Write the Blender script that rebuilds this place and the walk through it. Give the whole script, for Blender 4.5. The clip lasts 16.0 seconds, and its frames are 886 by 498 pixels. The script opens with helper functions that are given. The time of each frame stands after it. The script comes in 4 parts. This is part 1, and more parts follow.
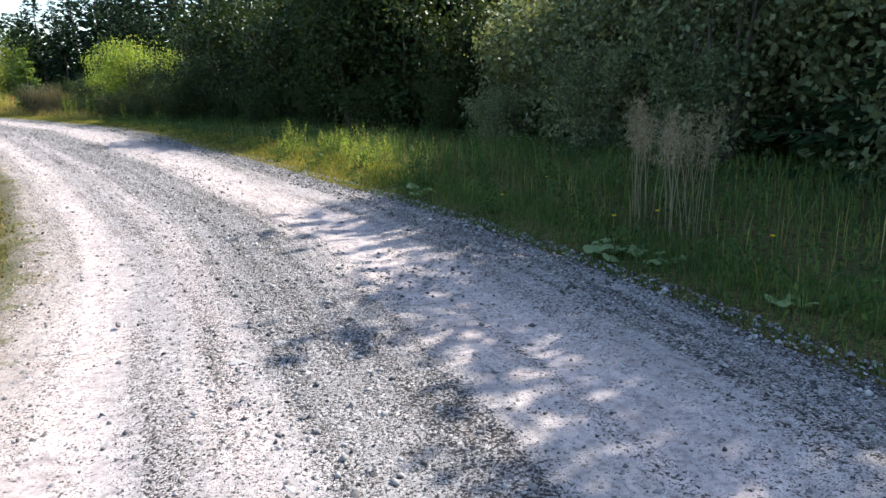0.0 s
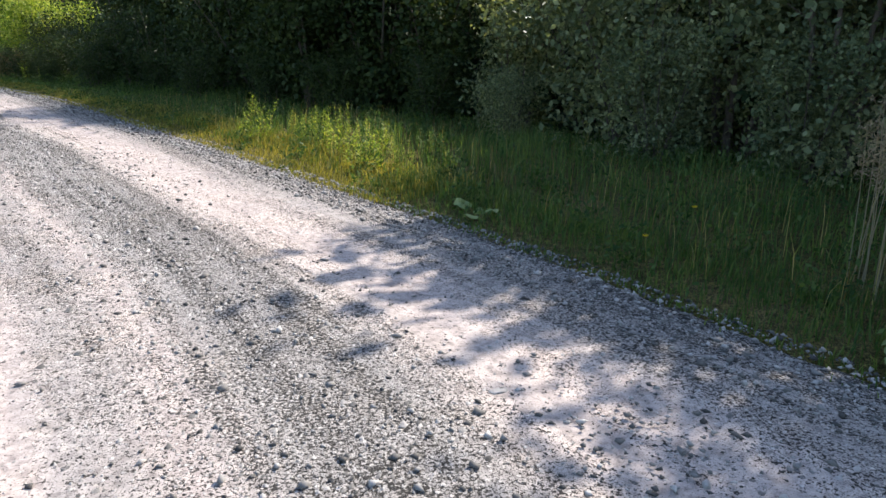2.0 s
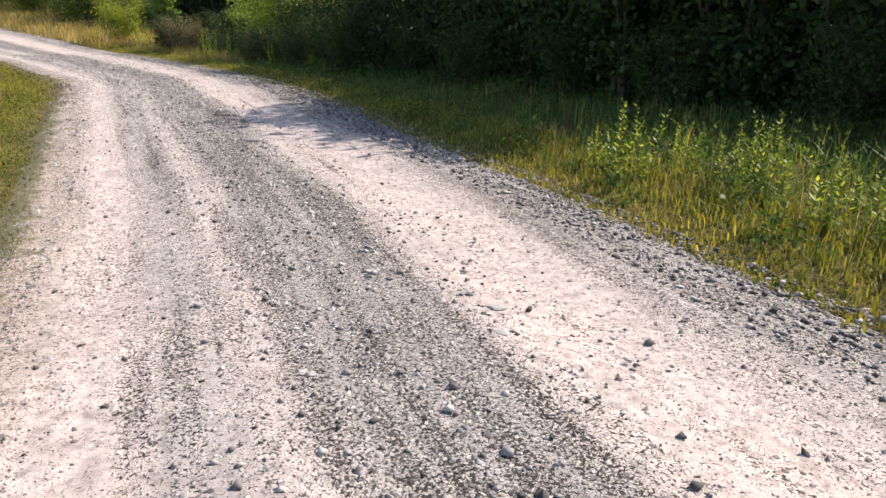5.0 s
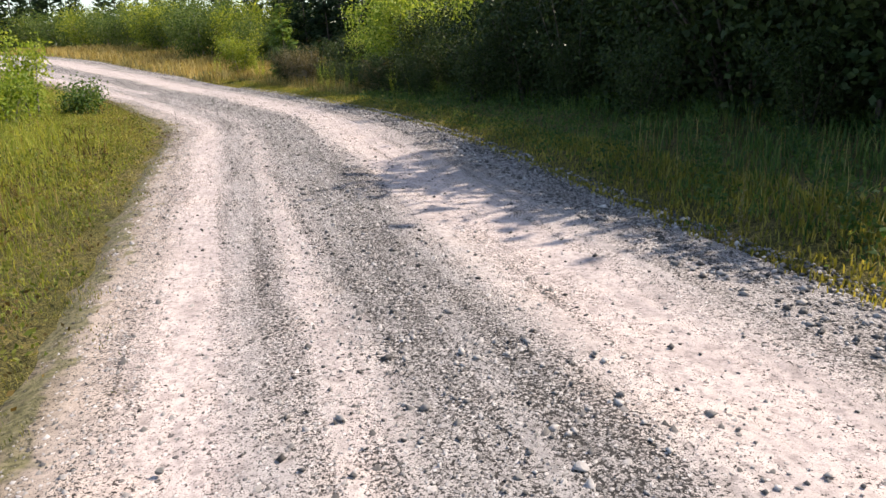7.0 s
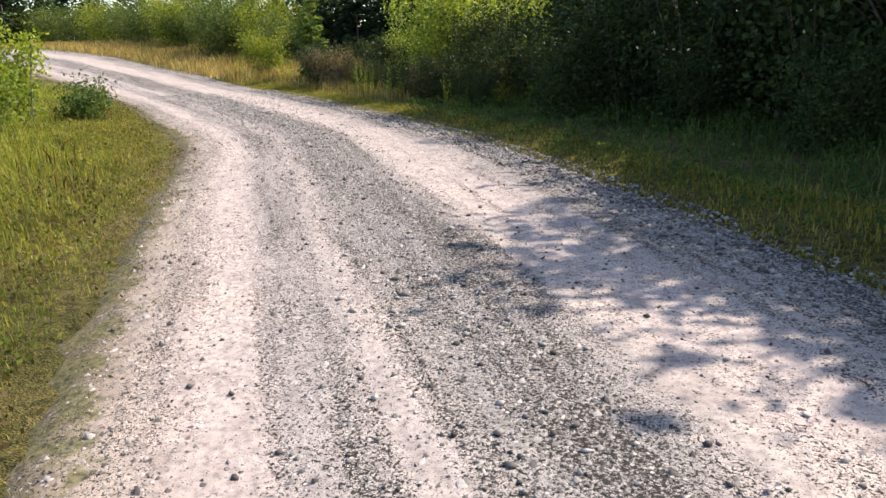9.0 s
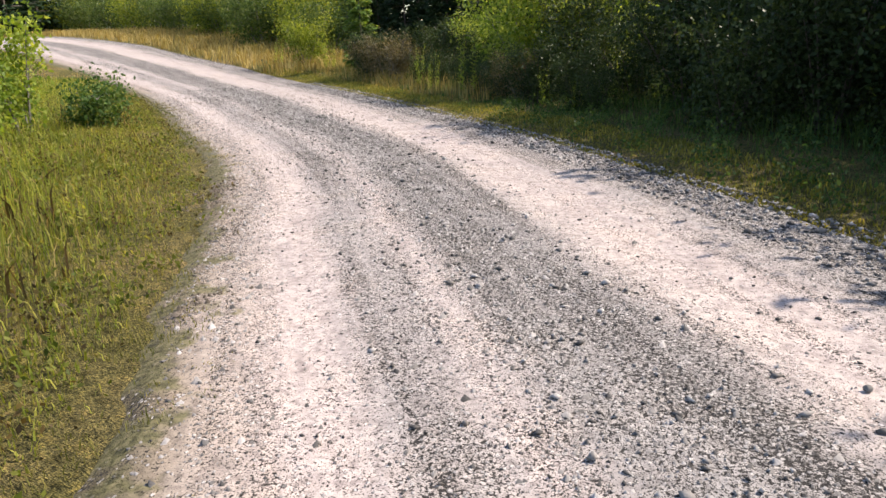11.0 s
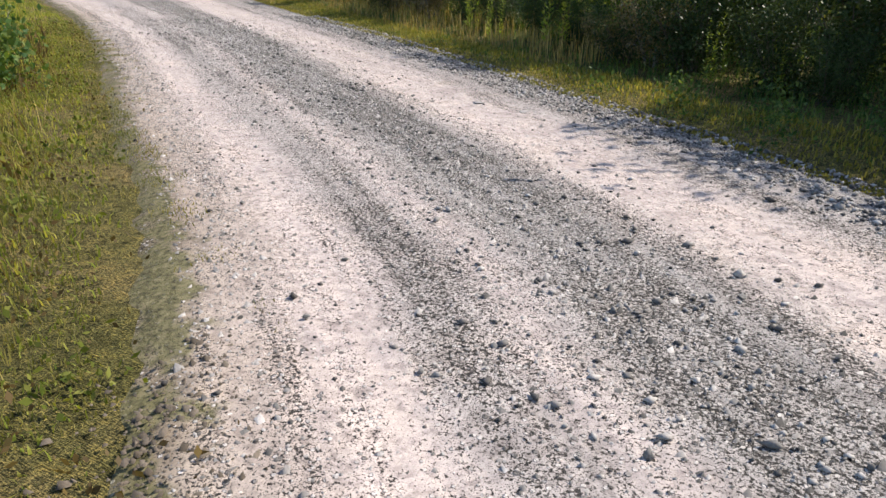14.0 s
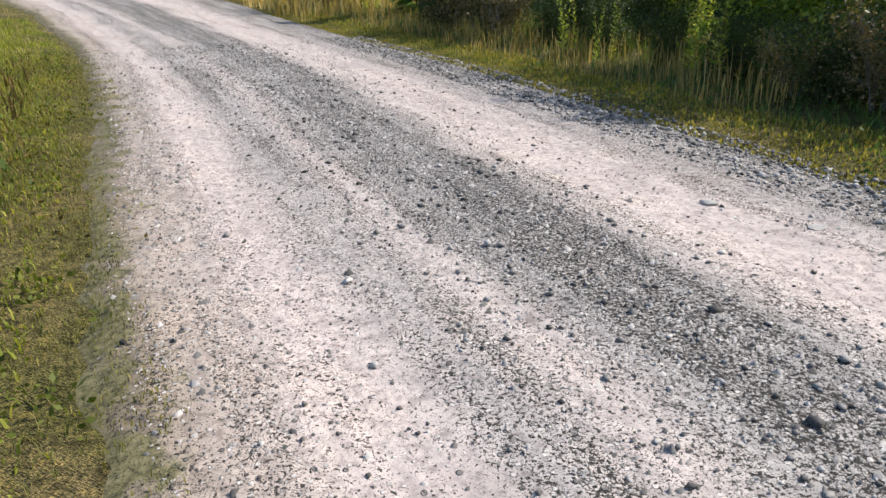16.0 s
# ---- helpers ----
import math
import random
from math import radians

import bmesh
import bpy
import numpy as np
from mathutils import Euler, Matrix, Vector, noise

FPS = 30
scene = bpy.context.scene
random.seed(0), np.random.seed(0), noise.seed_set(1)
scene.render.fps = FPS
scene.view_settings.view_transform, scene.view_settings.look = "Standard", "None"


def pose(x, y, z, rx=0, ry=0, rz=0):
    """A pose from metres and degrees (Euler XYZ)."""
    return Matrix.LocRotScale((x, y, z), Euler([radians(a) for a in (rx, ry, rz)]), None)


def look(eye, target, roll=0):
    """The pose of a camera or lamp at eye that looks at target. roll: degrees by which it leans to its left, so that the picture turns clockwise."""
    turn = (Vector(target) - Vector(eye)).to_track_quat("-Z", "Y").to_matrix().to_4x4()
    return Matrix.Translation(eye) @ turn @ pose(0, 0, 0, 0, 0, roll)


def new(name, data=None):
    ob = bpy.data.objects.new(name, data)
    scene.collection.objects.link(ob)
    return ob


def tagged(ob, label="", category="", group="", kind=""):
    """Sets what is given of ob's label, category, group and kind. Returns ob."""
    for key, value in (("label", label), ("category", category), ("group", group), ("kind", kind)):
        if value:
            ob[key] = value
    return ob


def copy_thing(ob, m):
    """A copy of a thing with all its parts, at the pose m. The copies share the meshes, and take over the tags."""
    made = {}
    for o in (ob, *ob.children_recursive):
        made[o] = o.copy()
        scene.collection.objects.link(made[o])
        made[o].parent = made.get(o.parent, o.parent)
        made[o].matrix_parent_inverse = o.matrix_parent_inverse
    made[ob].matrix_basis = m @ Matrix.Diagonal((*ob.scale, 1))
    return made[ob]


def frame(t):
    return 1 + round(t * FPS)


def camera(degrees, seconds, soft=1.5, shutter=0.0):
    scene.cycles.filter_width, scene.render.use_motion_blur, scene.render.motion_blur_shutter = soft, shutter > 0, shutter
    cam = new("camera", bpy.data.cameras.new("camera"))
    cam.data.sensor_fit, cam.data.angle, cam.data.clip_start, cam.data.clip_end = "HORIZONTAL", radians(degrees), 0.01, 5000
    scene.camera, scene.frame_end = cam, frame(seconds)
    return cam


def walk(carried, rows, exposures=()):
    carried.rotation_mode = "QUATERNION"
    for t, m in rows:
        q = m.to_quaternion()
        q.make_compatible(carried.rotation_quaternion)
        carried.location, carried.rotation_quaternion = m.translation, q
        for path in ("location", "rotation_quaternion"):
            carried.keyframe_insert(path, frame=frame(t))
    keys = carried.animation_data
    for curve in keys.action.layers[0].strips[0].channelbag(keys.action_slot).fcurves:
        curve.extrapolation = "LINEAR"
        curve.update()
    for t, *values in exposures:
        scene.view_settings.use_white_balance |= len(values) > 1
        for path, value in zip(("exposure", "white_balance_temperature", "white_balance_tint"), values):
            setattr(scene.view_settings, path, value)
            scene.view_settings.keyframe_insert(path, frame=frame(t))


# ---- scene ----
cam = camera(65.3, 16.0)
PATH = [
    (0, (-0.166, 0.467, 1.336), (-0.195, 2.405, 0.844), -1.7),
    (0.5, (-0.455, 1.062, 1.279), (-0.463, 2.973, 0.689), -1.1),
    (1, (-0.795, 1.707, 1.282), (-0.713, 3.607, 0.662), -0.4),
    (1.5, (-1.04, 2.309, 1.249), (-0.881, 4.205, 0.633), 0.1),
    (2, (-1.336, 2.957, 1.254), (-1.137, 4.87, 0.707), 1.8),
    (2.5, (-1.607, 3.617, 1.204), (-1.531, 5.534, 0.64), 3.0),
    (3, (-1.942, 4.271, 1.167), (-2.144, 6.185, 0.622), 2.4),
    (3.2, (-2.078, 4.501, 1.183), (-2.341, 6.411, 0.654), 2.3),
    (5.3, (-3.473, 7.366, 1.233), (-3.88, 9.219, 0.602), -0.9),
    (5.5, (-3.599, 7.608, 1.205), (-4.053, 9.456, 0.59), -1.4),
    (6, (-3.995, 8.189, 1.207), (-4.609, 10.029, 0.719), 0.3),
    (6.5, (-4.306, 8.768, 1.207), (-4.862, 10.613, 0.673), -1.7),
    (7, (-4.723, 9.336, 1.275), (-5.392, 11.131, 0.699), -3.5),
    (7.5, (-5.104, 9.908, 1.265), (-5.71, 11.72, 0.674), -3.2),
    (8, (-5.537, 10.428, 1.262), (-6.315, 12.204, 0.771), -2.1),
    (8.5, (-5.939, 10.958, 1.258), (-6.625, 12.734, 0.645), -2.3),
    (9, (-6.528, 11.534, 1.273), (-7.234, 13.317, 0.707), -2.3),
    (9.5, (-7.018, 12.117, 1.262), (-7.727, 13.899, 0.696), -3.0),
    (10, (-7.557, 12.709, 1.279), (-8.274, 14.487, 0.707), -3.5),
    (10.2, (-7.747, 12.937, 1.311), (-8.481, 14.708, 0.744), -3.9),
    (12.3, (-10.212, 16.019, 1.255), (-11.065, 17.69, 0.563), 0.4),
    (12.5, (-10.372, 16.285, 1.249), (-11.221, 17.952, 0.542), 0.5),
    (13, (-10.842, 16.789, 1.248), (-11.64, 18.463, 0.499), 0.1),
    (13.5, (-11.247, 17.285, 1.234), (-11.99, 18.974, 0.462), 0.0),
    (14, (-11.764, 17.758, 1.255), (-12.465, 19.463, 0.48), 0.3),
    (14.5, (-12.176, 18.31, 1.242), (-12.83, 20.033, 0.465), 0.8),
    (15, (-12.702, 18.845, 1.245), (-13.346, 20.574, 0.471), 0.8),
    (15.5, (-13.231, 19.43, 1.243), (-13.878, 21.157, 0.468), 0.5),
    (16, (-13.795, 19.975, 1.248), (-14.548, 21.666, 0.491), -1.4),
]
walk(cam, [(t, look(eye, target, roll)) for t, eye, target, roll in PATH],
     exposures=[(0.0, 1.12, 6100, 8), (1.5, 1.04, 6300, 8), (3.0, 0.94, 6550, 8), (5.5, 0.84, 6850, 12), (10.0, 0.85, 6850, 12), (12.5, 0.72, 6750, 11), (16.0, 0.63, 6350, 7)])

# ---- sky, sun, exposure ----
SUN_AZ, SUN_EL = 50.0, 42.0            # degrees clockwise from +y, and above the horizon
SUN_DIR = Vector((math.sin(radians(SUN_AZ)) * math.cos(radians(SUN_EL)),
                  math.cos(radians(SUN_AZ)) * math.cos(radians(SUN_EL)), math.sin(radians(SUN_EL))))
world = bpy.data.worlds.new("world")
scene.world = world
world.use_nodes = True
wn = world.node_tree
sky = wn.nodes.new("ShaderNodeTexSky")
sky.sky_type, sky.sun_disc = "NISHITA", False
sky.sun_elevation, sky.sun_rotation = radians(SUN_EL), radians(SUN_AZ)
sky.air_density, sky.dust_density, sky.ozone_density = 1.0, 1.0, 1.0
wn.links.new(sky.outputs[0], wn.nodes["Background"].inputs[0])
wn.nodes["Background"].inputs[1].default_value = 0.145
sun = new("sun", bpy.data.lights.new("sun", "SUN"))
sun.data.energy, sun.data.angle, sun.data.color = 4.7, radians(0.53), (1.0, 0.915, 0.82)
sun.matrix_world = look(SUN_DIR * 60, (0, 0, 0))


# ---- materials ----
def nodes_of(name):
    m = bpy.data.materials.new(name)
    m.use_nodes = True
    return m, m.node_tree, m.node_tree.nodes["Principled BSDF"]


def add(nt, kind, **values):
    n = nt.nodes.new(kind)
    for key, v in values.items():
        n.inputs[key].default_value = v
    return n


def ramp(nt, fac, stops):
    r = nt.nodes.new("ShaderNodeValToRGB")
    r.color_ramp.elements[0].position, r.color_ramp.elements[0].color = stops[0][0], (*stops[0][1], 1)
    r.color_ramp.elements[1].position, r.color_ramp.elements[1].color = stops[-1][0], (*stops[-1][1], 1)
    for p, c in stops[1:-1]:
        r.color_ramp.elements.new(p).color = (*c, 1)
    nt.links.new(fac, r.inputs[0])
    return r.outputs[0]


def mix(nt, fac, a, b, mode="MIX"):
    n = nt.nodes.new("ShaderNodeMix")
    n.data_type, n.blend_type = "RGBA", mode
    for k, v in ((0, fac), (6, a), (7, b)):
        if isinstance(v, (int, float)):
            n.inputs[k].default_value = v
        elif isinstance(v, tuple):
            n.inputs[k].default_value = (*v, 1)
        else:
            nt.links.new(v, n.inputs[k])
    return n.outputs[2]


def noise_fac(nt, scale, detail=4.0, vec=None):
    n = add(nt, "ShaderNodeTexNoise", Scale=scale, Detail=detail)
    if vec:
        nt.links.new(vec, n.inputs["Vector"])
    return n.outputs[0]


def leaf_mat(name, dark, mid, pale, trans=0.45, rough=0.5, patch=0.6, gloss=0.12):
    """Foliage: each leaf or blade takes its own tint, drifting with the place; light passes through."""
    m, nt, p = nodes_of(name)
    geo = nt.nodes.new("ShaderNodeNewGeometry")
    tint = ramp(nt, geo.outputs["Random Per Island"], [(0, dark), (0.55, mid), (1, pale)])
    drift = ramp(nt, noise_fac(nt, patch, 3, geo.outputs["Position"]), [(0.3, (0.6, 0.66, 0.6)), (0.7, (1.25, 1.15, 1.0))])
    col = mix(nt, 1.0, tint, drift, "MULTIPLY")
    nt.links.new(col, p.inputs["Base Color"])
    p.inputs["Roughness"].default_value = rough
    p.inputs["Specular IOR Level"].default_value = gloss
    tr = nt.nodes.new("ShaderNodeBsdfTranslucent")
    nt.links.new(mix(nt, 1.0, col, (1.5, 1.35, 0.55), "MULTIPLY"), tr.inputs[0])
    ms = nt.nodes.new("ShaderNodeMixShader")
    ms.inputs[0].default_value = trans
    nt.links.new(p.outputs[0], ms.inputs[1])
    nt.links.new(tr.outputs[0], ms.inputs[2])
    nt.links.new(ms.outputs[0], nt.nodes["Material Output"].inputs[0])
    return m


def bump(nt, p, height, strength, distance):
    b = add(nt, "ShaderNodeBump", Strength=strength, Distance=distance)
    nt.links.new(height, b.inputs["Height"])
    nt.links.new(b.outputs[0], p.inputs["Normal"])


def bark_mat(name, a, b):
    m, nt, p = nodes_of(name)
    geo = nt.nodes.new("ShaderNodeNewGeometry")
    f = noise_fac(nt, 14, 6, geo.outputs["Position"])
    nt.links.new(ramp(nt, f, [(0.3, a), (0.7, b)]), p.inputs["Base Color"])
    p.inputs["Roughness"].default_value = 0.9
    bump(nt, p, f, 0.6, 0.02)
    return m


def stone_mat(name, stops, rough=0.85):
    m, nt, p = nodes_of(name)
    geo = nt.nodes.new("ShaderNodeNewGeometry")
    tint = ramp(nt, geo.outputs["Random Per Island"], stops)
    f = noise_fac(nt, 90, 5, geo.outputs["Position"])
    nt.links.new(mix(nt, 0.5, tint, ramp(nt, f, [(0.3, (0.6, 0.6, 0.6)), (0.7, (1.2, 1.2, 1.2))]), "MULTIPLY"), p.inputs["Base Color"])
    p.inputs["Roughness"].default_value = rough
    bump(nt, p, f, 0.5, 0.004)
    return m


def calc(nt, op, a, b=None, c=None):
    """One maths node; each value a number or an output."""
    n = nt.nodes.new("ShaderNodeMath")
    n.operation = op
    for k, v in enumerate((a, b, c)):
        if v is None:
            continue
        if isinstance(v, (int, float)):
            n.inputs[k].default_value = v
        else:
            nt.links.new(v, n.inputs[k])
    return n.outputs[0]


def below(nt, value, limit, soft):
    """1 where value lies under limit, easing over soft."""
    n = nt.nodes.new("ShaderNodeMath")
    n.operation, n.use_clamp = "MULTIPLY_ADD", True
    nt.links.new(calc(nt, "SUBTRACT", limit, value), n.inputs[0])
    n.inputs[1].default_value, n.inputs[2].default_value = 1.0 / soft, 0.5
    return n.outputs[0]


def grey(v):
    return (v, v, v)


def road_mat():
    """Crushed-stone road: pale dusty wheel tracks, loose darker gravel between them. UV: x across 0..1, y metres along."""
    m, nt, p = nodes_of("gravel_road")
    uv = nt.nodes.new("ShaderNodeUVMap")
    geo = nt.nodes.new("ShaderNodeNewGeometry")
    pos = geo.outputs["Position"]
    sep = nt.nodes.new("ShaderNodeSeparateXYZ")
    nt.links.new(uv.outputs[0], sep.inputs[0])

    def stretched(across, along, detail):
        w = add(nt, "ShaderNodeMapping", Scale=(across, along, 1))
        nt.links.new(uv.outputs[0], w.inputs[0])
        return noise_fac(nt, 1.0, detail, w.outputs[0])

    u = calc(nt, "ADD", sep.outputs[0], calc(nt, "MULTIPLY_ADD", noise_fac(nt, 0.8, 4, pos), 0.08, -0.04))
    streak, rut = stretched(26, 0.3, 3), stretched(70, 0.8, 4)
    patch, blot = noise_fac(nt, 2.2, 6, pos), noise_fac(nt, 11, 5, pos)
    packed, dusty, stony = (0.49, 0.422, 0.395), (0.42, 0.38, 0.36), (0.37, 0.345, 0.33)
    base = ramp(nt, u, [(0.0, (0.15, 0.125, 0.075)), (0.03, (0.27, 0.22, 0.165)), (0.06, (0.40, 0.335, 0.285)), (0.1, (0.43, 0.365, 0.325)), (0.15, packed), (0.2, packed), (0.245, dusty),
                        (0.29, dusty), (0.335, (0.47, 0.41, 0.385)), (0.4, stony), (0.53, stony), (0.6, (0.48, 0.42, 0.39)), (0.65, packed), (0.74, packed), (0.82, dusty), (0.92, stony), (1.0, (0.34, 0.325, 0.32))])
    loose = ramp(nt, u, [(0.0, grey(0.45)), (0.06, grey(0.42)), (0.115, grey(0.45)), (0.15, grey(0.2)), (0.2, grey(0.22)), (0.245, grey(0.62)), (0.29, grey(0.62)), (0.335, grey(0.36)),
                         (0.4, grey(0.78)), (0.5, grey(0.92)), (0.55, grey(0.8)), (0.62, grey(0.22)), (0.73, grey(0.18)), (0.82, grey(0.66)), (1.0, grey(0.9))])
    bw = nt.nodes.new("ShaderNodeRGBToBW")
    nt.links.new(loose, bw.inputs[0])
    loose = calc(nt, "ADD", bw.outputs[0], calc(nt, "MULTIPLY_ADD", streak, 2.2, -1.1))
    loose = calc(nt, "ADD", loose, calc(nt, "MULTIPLY_ADD", patch, 0.9, -0.45))
    loose = calc(nt, "MAXIMUM", calc(nt, "MINIMUM", calc(nt, "ADD", loose, calc(nt, "MULTIPLY_ADD", rut, 0.8, -0.4)), 1.1), 0.0)
    c = mix(nt, 0.5, base, ramp(nt, streak, [(0.3, (0.75, 0.75, 0.76)), (0.7, (1.2, 1.18, 1.16))]), "MULTIPLY")
    c = mix(nt, 0.6, c, ramp(nt, rut, [(0.32, (0.78, 0.78, 0.79)), (0.5, grey(1.0)), (0.68, (1.12, 1.1, 1.08))]), "MULTIPLY")
    c = mix(nt, 0.8, c, ramp(nt, patch, [(0.33, (0.8, 0.79, 0.79)), (0.5, grey(1.0)), (0.67, (1.12, 1.09, 1.05))]), "MULTIPLY")
    c = mix(nt, 0.8, c, ramp(nt, blot, [(0.32, (0.8, 0.79, 0.78)), (0.5, grey(1.0)), (0.68, (1.1, 1.09, 1.08))]), "MULTIPLY")
    dust, clump = noise_fac(nt, 210, 3, pos), noise_fac(nt, 30, 6, pos)
    c = mix(nt, 0.9, c, ramp(nt, dust, [(0.3, grey(0.72)), (0.5, grey(1.0)), (0.7, grey(1.2))]), "MULTIPLY")
    c = mix(nt, 0.9, c, ramp(nt, clump, [(0.33, (0.66, 0.65, 0.65)), (0.47, grey(0.98)), (0.68, (1.15, 1.14, 1.12))]), "MULTIPLY")
    # grit lying open in patches: gaps with painted shade, coarse and fine, and single pale and dark stones
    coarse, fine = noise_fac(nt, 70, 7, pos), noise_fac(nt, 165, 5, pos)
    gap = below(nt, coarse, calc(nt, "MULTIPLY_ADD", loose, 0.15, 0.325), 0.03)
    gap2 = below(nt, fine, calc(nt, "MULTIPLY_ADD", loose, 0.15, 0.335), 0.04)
    v1, v2 = add(nt, "ShaderNodeTexVoronoi", Scale=52.0), add(nt, "ShaderNodeTexVoronoi", Scale=31.0)
    for v in (v1, v2):
        nt.links.new(pos, v.inputs["Vector"])
    cell = []
    for v in (v1, v2):
        q = nt.nodes.new("ShaderNodeSeparateColor")
        nt.links.new(v.outputs["Color"], q.inputs[0])
        cell.append(q.outputs)
    lit = calc(nt, "MULTIPLY", below(nt, v1.outputs["Distance"], 0.4, 0.12), below(nt, cell[0][0], calc(nt, "MULTIPLY_ADD", loose, 0.3, 0.03), 0.01))
    big = calc(nt, "MULTIPLY", below(nt, v2.outputs["Distance"], 0.3, 0.1), below(nt, cell[1][1], calc(nt, "MULTIPLY_ADD", loose, 0.1, 0.035), 0.01))
    # the shade between stones, mixed near-black into the road colour
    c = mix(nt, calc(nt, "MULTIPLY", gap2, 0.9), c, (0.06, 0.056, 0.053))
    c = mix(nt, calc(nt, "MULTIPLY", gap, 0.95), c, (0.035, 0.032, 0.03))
    c = mix(nt, calc(nt, "MULTIPLY", lit, 0.8), c, mix(nt, cell[0][1], (0.3, 0.285, 0.275), (0.66, 0.61, 0.58)))
    c = mix(nt, calc(nt, "MULTIPLY", big, 0.85), c, mix(nt, cell[1][2], (0.06, 0.057, 0.055), (0.24, 0.225, 0.215)))
    creep = calc(nt, "ADD", sep.outputs[0], calc(nt, "MULTIPLY_ADD", noise_fac(nt, 4.5, 7, pos), 0.3, -0.15))
    turf = ramp(nt, clump, [(0.3, (0.05, 0.05, 0.025)), (0.5, (0.135, 0.125, 0.055)), (0.7, (0.22, 0.19, 0.1))])
    c = mix(nt, calc(nt, "MULTIPLY", below(nt, creep, 0.03, 0.03), 0.85), c, turf)
    nt.links.new(c, p.inputs["Base Color"])
    p.inputs["Roughness"].default_value = 0.95
    p.inputs["Specular IOR Level"].default_value = 0.2
    h = calc(nt, "ADD", calc(nt, "MULTIPLY", lit, 0.7), calc(nt, "MULTIPLY", big, 1.0))
    h = calc(nt, "SUBTRACT", h, calc(nt, "ADD", calc(nt, "MULTIPLY", gap, 0.8), calc(nt, "MULTIPLY", gap2, 0.4)))
    h = calc(nt, "ADD", h, calc(nt, "MULTIPLY", blot, 0.8))
    bump(nt, p, h, 1.0, 0.01)
    return m


def soil_mat():
    """Matted turf: moss, dead straw and bare earth in fine tangled patches."""
    m, nt, p = nodes_of("verge_soil")
    geo = nt.nodes.new("ShaderNodeNewGeometry")
    pos = geo.outputs["Position"]
    patch = noise_fac(nt, 0.9, 8, pos)
    mid = noise_fac(nt, 16, 8, pos)
    warp = add(nt, "ShaderNodeMapping", Scale=(60, 200, 60), Rotation=(0, 0, 0.6))
    nt.links.new(pos, warp.inputs[0])
    warp2 = add(nt, "ShaderNodeMapping", Scale=(190, 55, 60), Rotation=(0, 0, -0.3))
    nt.links.new(pos, warp2.inputs[0])
    f1, f2 = noise_fac(nt, 1.0, 5, warp.outputs[0]), noise_fac(nt, 1.0, 5, warp2.outputs[0])
    c = ramp(nt, patch, [(0.3, (0.09, 0.09, 0.036)), (0.5, (0.13, 0.12, 0.052)), (0.7, (0.2, 0.16, 0.09))])
    c = mix(nt, 1.0, c, ramp(nt, mid, [(0.3, (0.45, 0.45, 0.42)), (0.5, (1.0, 1.0, 1.0)), (0.7, (1.35, 1.25, 1.1))]), "MULTIPLY")
    c = mix(nt, 1.0, c, ramp(nt, f1, [(0.35, (0.3, 0.32, 0.3)), (0.5, (1.0, 1.0, 0.95)), (0.68, (1.9, 1.75, 1.4))]), "MULTIPLY")
    c = mix(nt, 0.8, c, ramp(nt, f2, [(0.35, (0.3, 0.32, 0.3)), (0.5, (1.0, 1.0, 0.95)), (0.68, (1.8, 1.65, 1.3))]), "MULTIPLY")
    nt.links.new(c, p.inputs["Base Color"])
    p.inputs["Roughness"].default_value = 1.0
    p.inputs["Specular IOR Level"].default_value = 0.1
    h = add(nt, "ShaderNodeMath")
    h.operation = "ADD"
    nt.links.new(f1, h.inputs[0])
    nt.links.new(f2, h.inputs[1])
    bump(nt, p, h.outputs[0], 0.9, 0.03)
    return m


ROAD = road_mat()
SOIL = soil_mat()
STONES = stone_mat("crushed_stone", [(0, (0.05, 0.047, 0.045)), (0.4, (0.16, 0.15, 0.143)), (0.75, (0.34, 0.32, 0.305)), (1, (0.48, 0.45, 0.43))])
ROCK_PALE = stone_mat("pale_rock", [(0, (0.28, 0.27, 0.26)), (1, (0.4, 0.37, 0.35))])
ROCK_DARK = stone_mat("dark_rock", [(0, (0.10, 0.095, 0.09)), (1, (0.19, 0.18, 0.17))])
# Dark tone stands in for the shaded sides of the pebbles.
SHADED_GRIT = stone_mat("shaded_grit", [(0, (0.05, 0.045, 0.042)), (0.7, (0.12, 0.108, 0.1)), (1, (0.22, 0.2, 0.185))], 0.9)
MUD = stone_mat("dried_mud", [(0, (0.07, 0.055, 0.04)), (1, (0.16, 0.13, 0.10))], 0.95)
GRASS = leaf_mat("grass_green", (0.045, 0.1, 0.035), (0.09, 0.16, 0.05), (0.18, 0.24, 0.085), 0.4)
GRASS_BANK = leaf_mat("grass_bank", (0.13, 0.18, 0.035), (0.25, 0.3, 0.06), (0.43, 0.42, 0.12), 0.5, patch=0.9)
EDGE_GRASS = leaf_mat("grass_edge", (0.12, 0.13, 0.035), (0.23, 0.225, 0.055), (0.38, 0.34, 0.12), 0.45, patch=1.2)
TURF = leaf_mat("grass_turf", (0.1, 0.12, 0.032), (0.19, 0.19, 0.058), (0.34, 0.3, 0.12), 0.4, patch=1.5)
WEED = leaf_mat("withered_weed", (0.06, 0.045, 0.025), (0.12, 0.085, 0.04), (0.2, 0.15, 0.06), 0.3)
STRAW = leaf_mat("grass_straw", (0.24, 0.18, 0.075), (0.36, 0.28, 0.12), (0.5, 0.42, 0.22), 0.35)
SPRUCE = leaf_mat("spruce_needles", (0.018, 0.04, 0.022), (0.03, 0.06, 0.03), (0.05, 0.085, 0.04), 0.12, 0.6)
